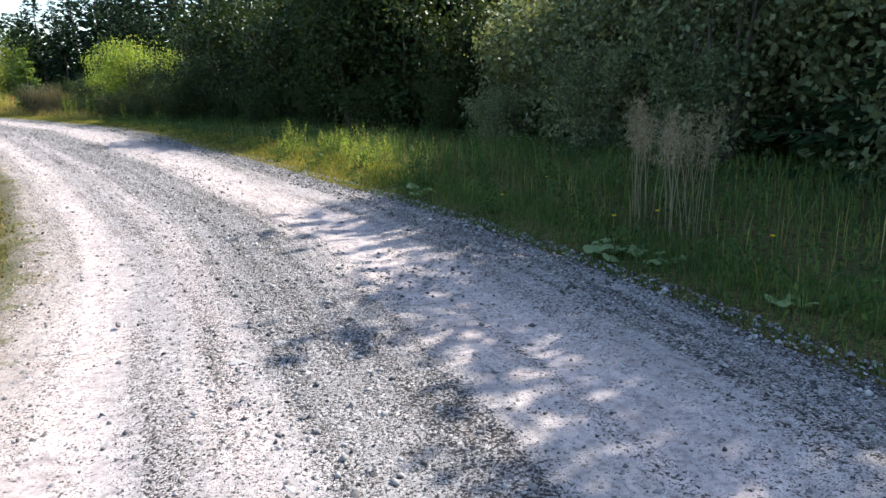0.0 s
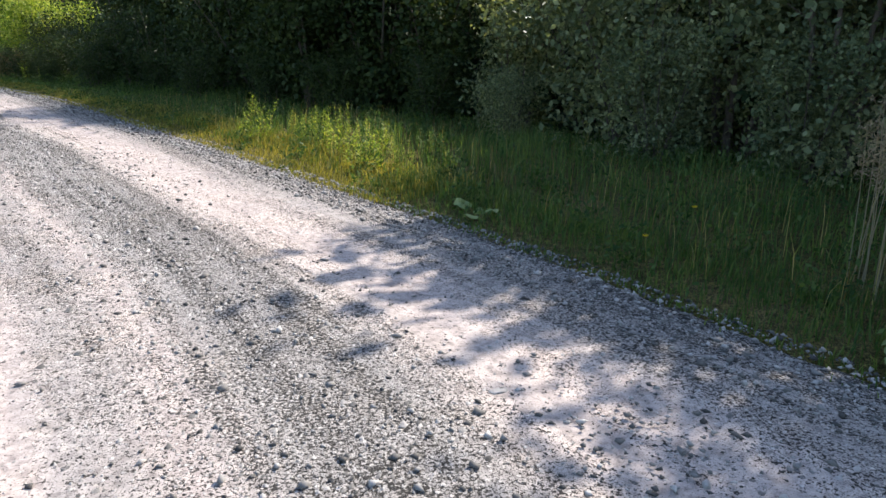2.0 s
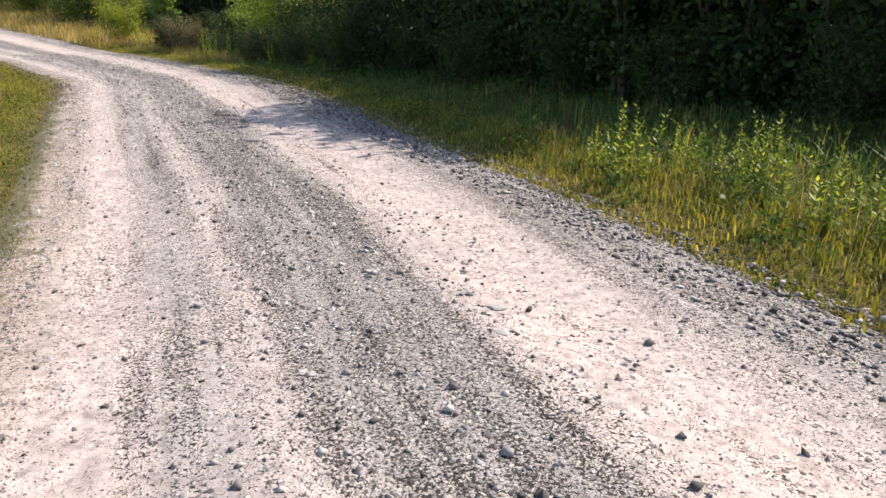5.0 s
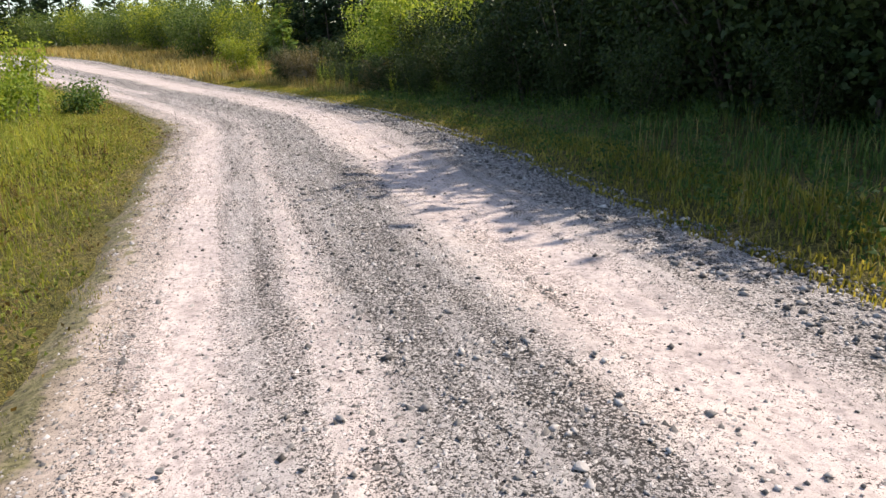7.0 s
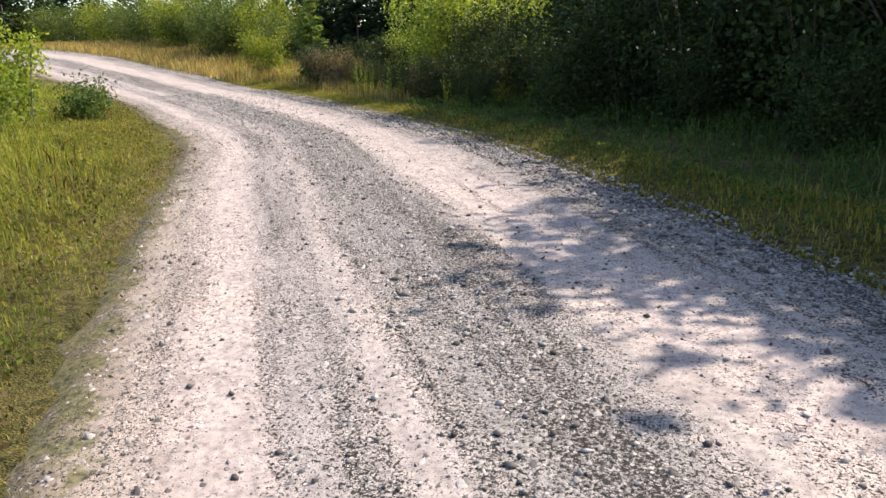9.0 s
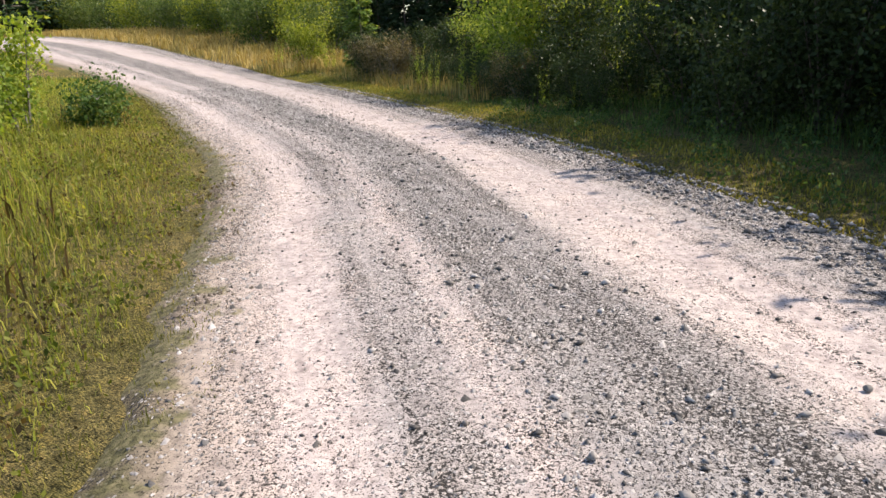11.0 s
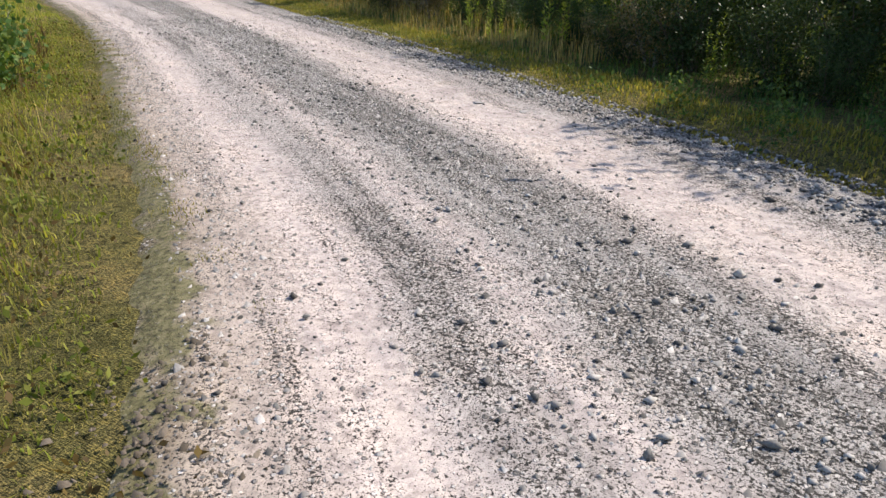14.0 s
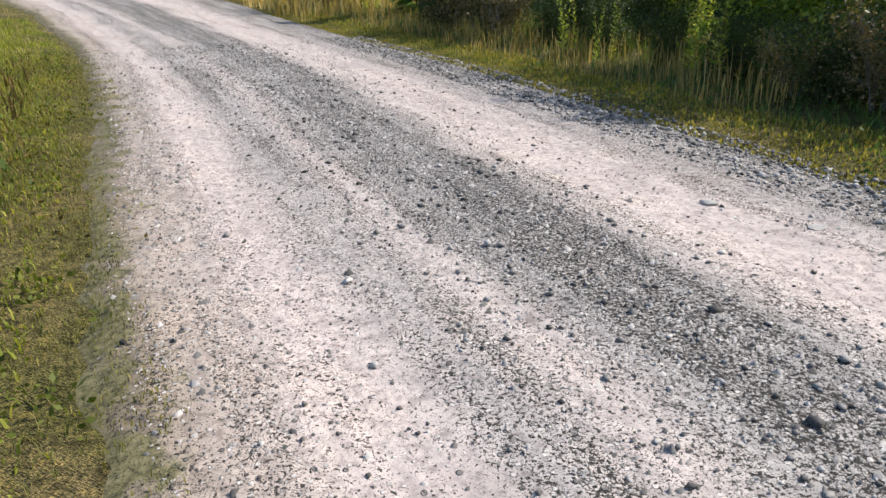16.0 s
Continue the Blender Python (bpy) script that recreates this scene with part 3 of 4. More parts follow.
    s = 6 + 55 * rng.random(n)
    off = 0.5 + 9 * rng.random(n) ** 1.2
    blades(left_of(s, off), rng.uniform(0.15, 0.4, n), 0.0012 + 0.00005 * s, 0.8, STRAW, "bank_straw", "straw-coloured seeding grass stalks among the bank grass")
    n = 20000
    s = 10 + 78 * rng.random(n)
    off = 6 + 24 * rng.random(n)
    blades(left_of(s, off), rng.uniform(0.2, 0.55, n), 0.016, 0.7, GRASS_BANK, "rough_grass", "rough olive grass stretching over the far bank")
    n = 12000
    s = 22 + 22 * rng.random(n)
    off = 6 + 10 * rng.random(n)
    blades(left_of(s, off), rng.uniform(0.15, 0.45, n), 0.009, 0.7, GRASS_BANK, "high_bank_grass", "rough olive grass on top of the bank")
    n = 12000
    s = 8 + 34 * rng.random(n)
    off = 0.6 + 7 * rng.random(n)
    xy = left_of(s, off)
    keep = wave(2.1 * xy[:, 0], 2.1 * xy[:, 1], 5.0) > 0.12
    blades(xy[keep], rng.uniform(0.12, 0.4, keep.sum()), 0.006 + 0.0001 * s[keep], 0.7, WEED, "brown_weeds", "low reddish brown withered weeds on the bank", "weeds")


def low_leaves(xy, top, leaf, material, name, label):
    """Small leaves of low weeds, thick near the ground."""
    n = len(xy)
    z = ground_z(xy[:, 0], xy[:, 1]) + top * rng.random(n) ** 1.2
    d = unit(rng.normal(0, 1, (n, 3)) + np.array([0, 0, 0.5]))
    ln = leaf * rng.uniform(0.5, 1.4, (n, 1))
    v, f = rhombs(np.concatenate([xy, z[:, None]], 1), d * ln, unit(np.cross(d, rng.normal(0, 1, (n, 3)))) * ln * 0.28)
    tagged(new(name, mesh(name, v, f, material)), label, "weeds", kind="stuff")


def build_weeds():
    n = 60000
    s = 9 + 34 * rng.random(n)
    off = 0.15 + 6.5 * rng.random(n) ** 1.2
    xy = left_of(s, off)
    c = np.round(xy / 0.45)
    xy = 0.45 * c + 0.2 * np.sin(51 * c + 3) + rng.normal(0, 0.1, (n, 2))
    clump = np.sin(12.9 * c[:, 0] + 78.2 * c[:, 1])
    h = (0.2 + 0.18 * clump) * np.clip(off / 1.3, 0.3, 1)
    green = clump > -0.15
    low_leaves(xy[green], np.maximum(h[green], 0.06), 0.035, HERB_DULL, "bank_weeds", "small-leaved green weeds among the bank grass")
    low_leaves(xy[~green], 0.2 + 0 * h[~green], 0.03, WEED, "bank_brown_weeds", "small-leaved dark brown weeds among the bank grass")
    n = 32000
    s = 5 + 30 * rng.random(n)
    off = 0.25 + 4.3 * rng.random(n) ** 1.2
    xy = right_of(s, off)
    c = np.round(xy / 0.4)
    xy = 0.4 * c + 0.2 * np.sin(47 * c + 1) + rng.normal(0, 0.09, (n, 2))
    low_leaves(xy, 0.12 + 0.22 * rng.random(n), 0.04, VERGE_WEED, "verge_weeds", "small-leaved green weeds in the verge grass")


# ---- trees and bushes ----
def spruce(name, h, r, seed, material, dense=1.0, label="", low=0.04):
    g = np.random.default_rng(seed)
    top = new(name)
    lean = g.normal(0, 0.01, 2)
    stem = [((lean[0] * z, lean[1] * z, z), max(0.012 * h * (1 - z / h) ** 0.9, 0.008)) for z in np.linspace(-0.1, h * 0.995, 9)]
    limbs, bases, alongs, sides = [], [], [], []
    whorls = int(9 + 4.2 * h)
    for w in range(whorls):
        q = (w + g.uniform(0, 0.6)) / whorls
        z = h * (low + (0.985 - low) * q)
        reach = r * (1 - q) ** 0.8 * g.uniform(0.75, 1.15) + 0.06
        for b in range(int(g.integers(5, 8))):
            a = g.uniform(0, 6.283)
            length = reach * g.uniform(0.6, 1.12)
            droop = g.uniform(0.12, 0.4) * (1 - q) - 0.35 * q
            d = np.array([math.cos(a), math.sin(a), 0.0])
            tip = lambda t: np.array([lean[0] * z, lean[1] * z, z]) + d * length * t + np.array([0, 0, length * (-droop * t + 0.22 * t * t)])  # noqa: E731
            if length > 0.9 and b % 2 == 0:
                limbs.append([(tip(0), 0.012 + 0.006 * length), (tip(0.5), 0.009), (tip(1.0), 0.004)])
            k = max(4, int(11 * dense * length ** 0.8))
            t = g.uniform(0.15, 1.03, k) ** 0.8
            p = np.array([tip(x) for x in t])
            swing = g.choice([-1, 1], k) * g.uniform(0.3, 1.1, k)
            swing[: k // 4] *= 0.2
            ca, sa = np.cos(swing), np.sin(swing)
            f = np.stack([ca * d[0] - sa * d[1], sa * d[0] + ca * d[1], -g.uniform(0.0, 0.55, k)], 1)
            ln = (0.12 + 0.26 * length * (1.15 - t)) * g.uniform(0.7, 1.3, k) + 0.05
            bases.append(p)
            alongs.append(unit(f) * ln[:, None])
            sd = unit(np.cross(f, [0, 0, 1.0]) + np.stack([0 * t, 0 * t, g.normal(0, 0.5, k)], 1))
            sides.append(sd * (0.13 * ln + 0.024)[:, None])
    v, f = tubes([stem], 8)
    bole = under("trunk", mesh("trunk", v, f, BARK, True), top)
    v, f = tubes(limbs or [stem[-2:]], 3)
    tagged(under("branchwork", mesh("branchwork", v, f, BARK), bole), kind="stuff")
    v, f = rhombs(np.concatenate(bases), np.concatenate(alongs), np.concatenate(sides))
    # steeper sprays on every third one give the boughs body
    b3, a3, w3 = (np.concatenate(q)[::3] for q in (bases, alongs, sides))
    v2, f2 = rhombs(b3, a3 * 0.85 + np.array([0, 0, -0.05]), unit(np.cross(a3, w3)) * np.linalg.norm(w3, axis=1, keepdims=True))
    under("crown", mesh("crown", np.concatenate([v, v2]), np.concatenate([f, f2 + len(v)]), material), top)
    return tagged(top, label, "tree")


def leafy(name, h, r, seed, material, leaves=7000, leaf=0.05, stems=5, label="", low=0.12, category="bush", bark=None, spiky=0.25, loose=1.0):
    """A many-stemmed bush or small tree: limbs, twigs and single leaves in uneven clumps."""
    g = np.random.default_rng(seed)
    top = new(name)
    limbs, centres = [], []
    for k in range(stems):
        a = 6.283 * k / stems + g.uniform(-0.5, 0.5)
        out = r * g.uniform(0.25, 0.8)
        hh = h * g.uniform(0.72, 1.0) * (1 - 0.3 * (out / r) ** 2)
        foot = np.array([0.12 * r * math.cos(a), 0.12 * r * math.sin(a), -0.05])
        way = lambda t: foot + np.array([math.cos(a) * out * t ** 1.3, math.sin(a) * out * t ** 1.3, hh * t])  # noqa: E731
        limbs.append([(way(t), max(0.0085 * h * (1 - 0.9 * t), 0.004)) for t in (0, 0.3, 0.6, 0.85, 1.0)])
        for b in range(9):
            t = g.uniform(low, 1.0)
            p = way(t)
            ang = g.uniform(0, 6.283)
            ln = r * g.uniform(0.25, 0.6) * (1.1 - 0.65 * t)
            e = p + np.array([math.cos(ang) * ln, math.sin(ang) * ln, ln * g.uniform(0.1, 0.9)])
            limbs.append([(p, 0.003 * h * (1 - 0.7 * t) + 0.002), ((p + e) / 2 + [0, 0, 0.04 * h], 0.004), (e, 0.002)])
            centres += [e, (p + 2 * e) / 3]
        centres.append(way(1.0))
    centres = np.array(centres)
    which = g.integers(0, len(centres), leaves)
    spread = loose * r * g.uniform(0.1, 0.24, len(centres))[which][:, None]
    p = centres[which] + np.clip(g.normal(0, 1, (leaves, 3)), -1.7, 1.7) * spread * np.array([1, 1, 0.8 + spiky])
    p[:, 2] = np.maximum(p[:, 2], 0.05 + 0.1 * g.random(leaves))
    d = unit(g.normal(0, 1, (leaves, 3)) + np.array([0, 0, -0.2]))
    ln = leaf * g.uniform(0.6, 1.4, leaves)[:, None]
    sd = unit(np.cross(d, g.normal(0, 1, (leaves, 3)))) * ln * 0.3
    v, f = tubes(limbs[::10], 6)
    bole = under("trunk", mesh("trunk", v, f, bark or BARK_PALE, True), top)
    v, f = tubes([q for k, q in enumerate(limbs) if k % 10], 3)
    tagged(under("branchwork", mesh("branchwork", v, f, bark or BARK_PALE), bole), kind="stuff")
    v, f = rhombs(p, d * ln, sd)
    under("crown", mesh("crown", v, f, material), top)
    return tagged(top, label, category)


def plant_at(ob, x, y, turn=0.0, size=1.0, dz=0.0):
    ob.matrix_basis = Matrix.LocRotScale((x, y, float(ground_z(np.array([x]), np.array([y]))[0]) + dz - 0.02), Euler((0, 0, turn)), (size,) * 3)
    return ob


def again(ob, x, y, turn=0.0, size=1.0):
    m = Matrix.LocRotScale((x, y, float(ground_z(np.array([x]), np.array([y]))[0]) - 0.02), Euler((0, 0, turn)), None)
    c = copy_thing(ob, m)
    c.scale = (size,) * 3
    return c


def shade_reach(s, d):
    """How far over the right road edge a tree's shadow falls, for a tree at arc length s and d metres off the edge."""
    return np.interp(s - 0.13 * d, [6.8, 8.2, 9.6, 10.4, 12.0, 13.4, 14.6, 15.4, 16.9, 18.8, 20.0, 20.9, 21.8, 24.4, 25.2, 26.2, 30.0, 31.2, 32.2, 33.2, 34.2, 36.0, 38.0, 42.0, 47.0],
                     [-2.0, 0.7, 1.7, 1.6, 1.4, 0.8, 0.0, -1.0, -2.0, -2.4, -2.2, -0.6, 1.0, 1.4, 0.6, -0.1, -0.3, 0.25, 0.1, -0.7, -1.3, -1.5, -1.4, -1.3, -2.0])


def wood_foot(s):
    """Metres from the right road edge to where the thicket rises out of the grass."""
    return float(np.interp(s, [5, 12, 15, 18, 21, 24, 27, 30, 33, 36, 41, 46], [3.5, 3.5, 3.3, 3.6, 3.8, 2.7, 2.1, 1.7, 1.4, 1.5, 1.8, 2.2]))


def build_forest():
    g = np.random.default_rng(21)
    dark = "tall dark green spruce tree in the shaded forest edge"
    heights = (5.0, 7.5, 10.0, 13.0)
    kinds = [spruce("spruce_tree", h, 0.19 * h + 0.55, 40 + i, SPRUCE, (1.5, 0.8, 0.65, 0.55)[i], dark) for i, h in enumerate(heights)]
    made = [False] * len(kinds)

    def put(x, y, h, far=False):
        i = 0 if far else int(np.argmin([abs(h - k) for k in heights]))
        size, turn = h / heights[i], g.uniform(0, 6.283)
        if made[i]:
            tagged(again(kinds[i], x, y, turn, size), group="forest edge trees")
        else:
            made[i] = True
            tagged(plant_at(kinds[i], x, y, turn, size), group="forest edge trees")

    for row, (d0, step) in enumerate(((5.8, 2.1), (8.4, 2.3), (12.0, 2.7))):
        s = 1.0 + 0.5 * row
        while s < (31 if row == 0 else 34):
            d = d0 + g.uniform(-0.5, 0.5)
            h = (d + float(shade_reach(s, d)) + g.uniform(-0.5, 0.25)) / 1.09
            x, y = right_of(s, d)
            put(float(x), float(y), max(h, 2.2))
            s += step * g.uniform(0.75, 1.2)
    for s, d, h in ((13, 16, 9), (15.5, 15, 8), (17.5, 16.5, 9), (19.5, 15, 8), (21.5, 16.5, 9), (18.5, 19, 11), (14.3, 19, 11), (22.5, 19.5, 11)):
        x, y = right_of(s, d)
        put(float(x), float(y), h)
    # tall spruces past the shade, behind the bushes
    for row, (d0, step) in enumerate(((9.3, 2.0), (12.0, 2.4), (15.5, 3.0), (19.5, 4.2))):
        s = 33.5 + 0.6 * row
        while s < 66:
            d = d0 + g.uniform(-0.7, 0.7)
            x, y = right_of(s, d)
            if row or s > 43:
                put(float(x), float(y), (d - 3.4) / 1.09 * g.uniform(0.85, 1.02))
            s += step * g.uniform(0.7, 1.2)
    # far tree line
    for k in range(34):
        a = radians(28 + 42 * k / 33 + g.uniform(-0.6, 0.6))
        dist = g.uniform(85, 115)
        put(-5.5 - dist * math.sin(a), 10.4 + dist * math.cos(a), g.uniform(5.5, 8.5), True)
    for az, dist, h in ((53.5, 78, 12), (55.0, 80, 13), (51.8, 84, 11), (57, 80, 12), (50.2, 86, 10.5), (48.9, 90, 9.5), (47.6, 92, 9.8), (59, 82, 13), (61, 84, 12), (52.6, 90, 12.5), (54.2, 95, 13)):
        put(-5.5 - dist * math.sin(radians(az)), 10.4 + dist * math.cos(radians(az)), h, True)


def build_bushes():
    birch = plant_at(leafy("birch_bush", 3.1, 1.9, 5, BIRCH, 12000, 0.085, 9, "bright green sunlit birch bush beside the road", category="bush", loose=0.72), -13.1, 29.3)
    tagged(again(birch, -11.9, 29.2, 2.0, 0.9), group="birch bushes by the road")
    tagged(again(birch, -15.2, 32.3, 1.0, 0.62), group="birch bushes by the road")
    shade = "grey-green willow bush standing in forest shade"
    g = np.random.default_rng(3)
    kinds = {
        ("willow", True): leafy("willow_tree", 6.4, 2.1, 31, WILLOW, 17000, 0.115, 9, "tall grey-green willow tree shading the verge", 0.02, "tree", BARK, loose=0.78),
        ("alder", True): leafy("alder_tree", 6.4, 2.1, 32, ALDER_SHADED, 15000, 0.14, 9, "leafy alder tree in the forest edge, leaf colour darkened as forest shade", 0.02, "tree", BARK, loose=0.78),
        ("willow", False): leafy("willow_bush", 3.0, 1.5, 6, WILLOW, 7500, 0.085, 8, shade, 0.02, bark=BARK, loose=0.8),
        ("alder", False): leafy("alder_bush", 3.0, 1.5, 16, ALDER_SHADED, 7000, 0.085, 8, "green alder bush with deep forest shade put into its leaf colour", 0.02, bark=BARK, loose=0.8)}
    # Coarse-leaved trees hidden by the front, added to block sun on the verge.
    backing = {
        "willow": leafy("willow_tree", 6.4, 2.2, 33, WILLOW, 5500, 0.24, 9, "unseen willow tree added behind the verge thicket to close its shade", 0.02, "tree", BARK),
        "alder": leafy("alder_tree", 6.4, 2.2, 34, ALDER_SHADED, 5500, 0.24, 9, "unseen alder tree added behind the verge thicket to close its shade", 0.02, "tree", BARK)}
    stood = set()

    def grow(s, d, h, tree=None, behind=False):
        # From s 19.5 on, the leaf colour itself carries the forest shade.
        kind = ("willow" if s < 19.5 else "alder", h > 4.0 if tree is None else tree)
        x, y = map(float, right_of(s, d))
        size, turn = h / (6.4 if kind[1] else 3.0), g.uniform(0, 6.28)
        first = backing[kind[0]] if behind else kinds[kind]
        ob = again(first, x, y, turn, size) if first.name in stood else plant_at(first, x, y, turn, size)
        stood.add(first.name)
        tagged(ob, group="%s %s at the forest edge" % (kind[0], "trees" if kind[1] else "bushes"))

    # the closed leafy front of the wood: tall stems, and low bushes at their feet
    s = 4.5
    while s < 35.5:
        d = wood_foot(s) + 1.45 + g.uniform(-0.3, 0.7)
        h = max((d + float(shade_reach(s, d))) / 1.09, 1.6) * g.uniform(0.88, 1.02)
        grow(s, d, h)
        s += g.uniform(1.15, 1.5)
    # Added second row, out of sight: makes the shade on verge and road solid.
    s = 4.0
    while s < 33.5:
        d = wood_foot(s) + 3.3 + g.uniform(-0.4, 0.5)
        if not 14.0 < s - 0.13 * d < 22.3:
            grow(s, d, max((d + float(shade_reach(s, d)) + g.uniform(-0.6, -0.1) - (0.7 if s < 13 else 0.0)) / 1.09, 2.0), True, True)
        s += g.uniform(1.4, 1.9)
    s = 5.0
    while s < 36:
        d = wood_foot(s) + 0.7 + g.uniform(-0.3, 0.5)
        h = min(g.uniform(0.7, 1.9), max((d + float(shade_reach(s, d))) / 1.1, 0.8))
        grow(s, d, h, False)
        s += g.uniform(1.3, 2.8)
    for s, d, h in ((34.6, 2.0, 1.1), (35.8, 1.9, 1.3), (37.0, 1.9, 1.0), (38.4, 2.0, 0.9), (39.6, 2.1, 0.8), (40.8, 2.1, 0.95), (42.2, 2.1, 0.8), (44.4, 2.3, 1.5), (45.6, 1.9, 1.5), (46.6, 2.0, 1.5), (47.8, 2.8, 1.5),
                    (36.2, 3.3, 2.3), (41.4, 3.3, 1.5), (43.0, 3.2, 1.9), (16.8, 6.4, 3.6), (18.6, 6.3, 3.5)):
        grow(s, d, h, False)
    sallow = plant_at(leafy("sallow_bush", 2.4, 1.0, 8, SALLOW, 6000, 0.07, 6, "round bright yellow-green sallow bush in the dry grass", spiky=0.5), -24.8, 37.6)
    young = plant_at(spruce("young_spruce", 3.2, 0.75, 77, SPRUCE_YOUNG, 2.2, "small light green spruce standing alone in grass"), -21.5, 36.3)
    hedge_label = "dense willow thicket along the far bend"
    thicket = plant_at(leafy("willow_thicket", 3.0, 2.5, 9, THICKET, 6500, 0.13, 10, hedge_label, 0.03), -33.5, 46.5)
    bright = plant_at(leafy("willow_thicket", 3.0, 2.3, 10, SALLOW, 6500, 0.13, 10, "sunlit yellow-green willow thicket along the far bend"), -41.5, 52.5)
    for k, (s, d, size) in enumerate(((58, 5.5, 0.8), (61.5, 6.5, 1.05), (65, 6, 0.9), (68.5, 6.5, 1.1), (72, 6, 0.95), (76, 7, 1.15), (80, 6.5, 0.95), (84, 7, 1.05), (88, 7, 1.15), (93, 8, 1.1), (98, 8, 1.2), (104, 9, 1.2), (110, 9, 1.2), (63, 10, 1.2), (74, 11, 1.2), (86, 12, 1.2))):
        x, y = right_of(s, d)
        tagged(again(bright if k in (1, 5, 8, 11) else thicket, float(x), float(y), k * 1.3, size), group="thickets along the far bend")


# ---- herbs and small plants ----
def herb(name, h, stems, seed, material, label, spread=0.12, leaf=0.085, per=26, stem_mat=None, category="plant"):
    """Upright herb: each stalk a part, long narrow leaves up each stalk."""
    g = np.random.default_rng(seed)
    top = new(name)
    for k in range(stems):
        bases, alongs, sides = [], [], []
        a, r = g.uniform(0, 6.283), spread * math.sqrt(g.random())
        hh = h * g.uniform(0.6, 1.0)
        tilt = g.normal(0, 0.1, 2)
        way = lambda t: np.array([r * math.cos(a) + tilt[0] * hh * t * t, r * math.sin(a) + tilt[1] * hh * t * t, hh * t - 0.03])  # noqa: E731
        v, f = tubes([[(way(t), 0.005 - 0.0035 * t) for t in (0, 0.35, 0.7, 1.0)]], 5)
        stalk = under("stem", mesh("stem", v, f, stem_mat or STEM), top)
        for m in range(per):
            t = 0.12 + 0.88 * (m + g.random()) / per
            b = 2.4 * m + g.uniform(-0.4, 0.4)
            d = np.array([math.cos(b), math.sin(b), g.uniform(0.2, 0.9)])
            bases.append(way(t))
            alongs.append(unit(d) * leaf * g.uniform(0.7, 1.3) * (1.25 - 0.75 * t))
            sides.append(np.array([-math.sin(b), math.cos(b), g.normal(0, 0.2)]) * leaf * 0.17 * (1.2 - 0.6 * t))
        v, f = rhombs(np.array(bases), np.array(alongs), np.array(sides))
        under("leaves", mesh("leaves", v, f, material), stalk)
    return tagged(top, label, category)


def butterbur(seed, leaves, label):
    """Broad round leaves, cupped and wavy, on short stalks."""
    g = np.random.default_rng(seed)
    top = new("butterbur_plant")
    for k in range(leaves):
        a, r = 6.283 * k / leaves + g.uniform(-0.4, 0.4), g.uniform(0.05, 0.22)
        rad, z = g.uniform(0.05, 0.085), g.uniform(0.04, 0.11)
        c = np.array([r * math.cos(a), r * math.sin(a), z])
        tx, ty = g.normal(0, 0.25, 2)
        vs, fs = [(c[0], c[1], c[2] - 0.02)], []
        n = 14
        for ring, q in ((1, 0.55), (2, 1.0)):
            for m in range(n):
                w = 6.283 * m / n
                rr = rad * q * (1 - 0.45 * math.exp(-((w - math.pi) / 0.35) ** 2)) * (1 + 0.06 * math.sin(5 * w + k))
                x, y = rr * math.cos(w + a), rr * math.sin(w + a)
                vs.append((c[0] + x, c[1] + y, c[2] + 0.012 * math.sin(3 * w + k) * q + tx * x + ty * y - 0.25 * rr * q * (ring - 1)))
        fs += [(0, 1 + m, 1 + (m + 1) % n) for m in range(n)]
        fs += [(1 + m, 1 + n + m, 1 + n + (m + 1) % n, 1 + (m + 1) % n) for m in range(n)]
        blade = under("leaf", mesh("leaf", vs, fs, BUTTERBUR, True), top)
        v, f = tubes([[((0.02 * math.cos(a), 0.02 * math.sin(a), -0.02), 0.006), ((c[0] * 0.6, c[1] * 0.6, z * 0.7), 0.005), (tuple(c - [0, 0, 0.02]), 0.004)]], 5)
        under("stalk", mesh("stalk", v, f, STEM), blade)
    return tagged(top, label, "plant")


def reed_tuft(h, stalks, seed, label, spread=0.25):
    """Tall pale stalks with feathery heads."""
    g = np.random.default_rng(seed)
    top = new("reed_grass")
    for k in range(stalks):
        bases, alongs, sides = [], [], []
        a, r = g.uniform(0, 6.283), spread * math.sqrt(g.random())
        hh, tilt = h * g.uniform(0.75, 1.0), g.normal(0, 0.08, 2)
        way = lambda t: np.array([r * math.cos(a) + tilt[0] * hh * t ** 1.6, r * math.sin(a) + tilt[1] * hh * t ** 1.6, hh * t - 0.03])  # noqa: E731
        v, f = tubes([[(way(t), 0.0035 - 0.002 * t) for t in (0, 0.4, 0.75, 1.0)]], 4)
        stem = under("stalk", mesh("stalk", v, f, DRYSTEM), top)
        for m in range(110):
            t = g.uniform(0.68, 1.02)
            bases.append(way(t) + g.normal(0, 0.035, 3))
            alongs.append(unit(g.normal(0, 1, 3) + np.array([0, 0, 0.5])) * g.uniform(0.025, 0.075))
            sides.append(unit(g.normal(0, 1, 3)) * 0.0032)
        v, f = rhombs(np.array(bases), np.array(alongs), np.array(sides))
        under("plume", mesh("plume", v, f, DRYSTEM), stem, "feathery greyish seed heads")
    return tagged(top, label, "reed grass")


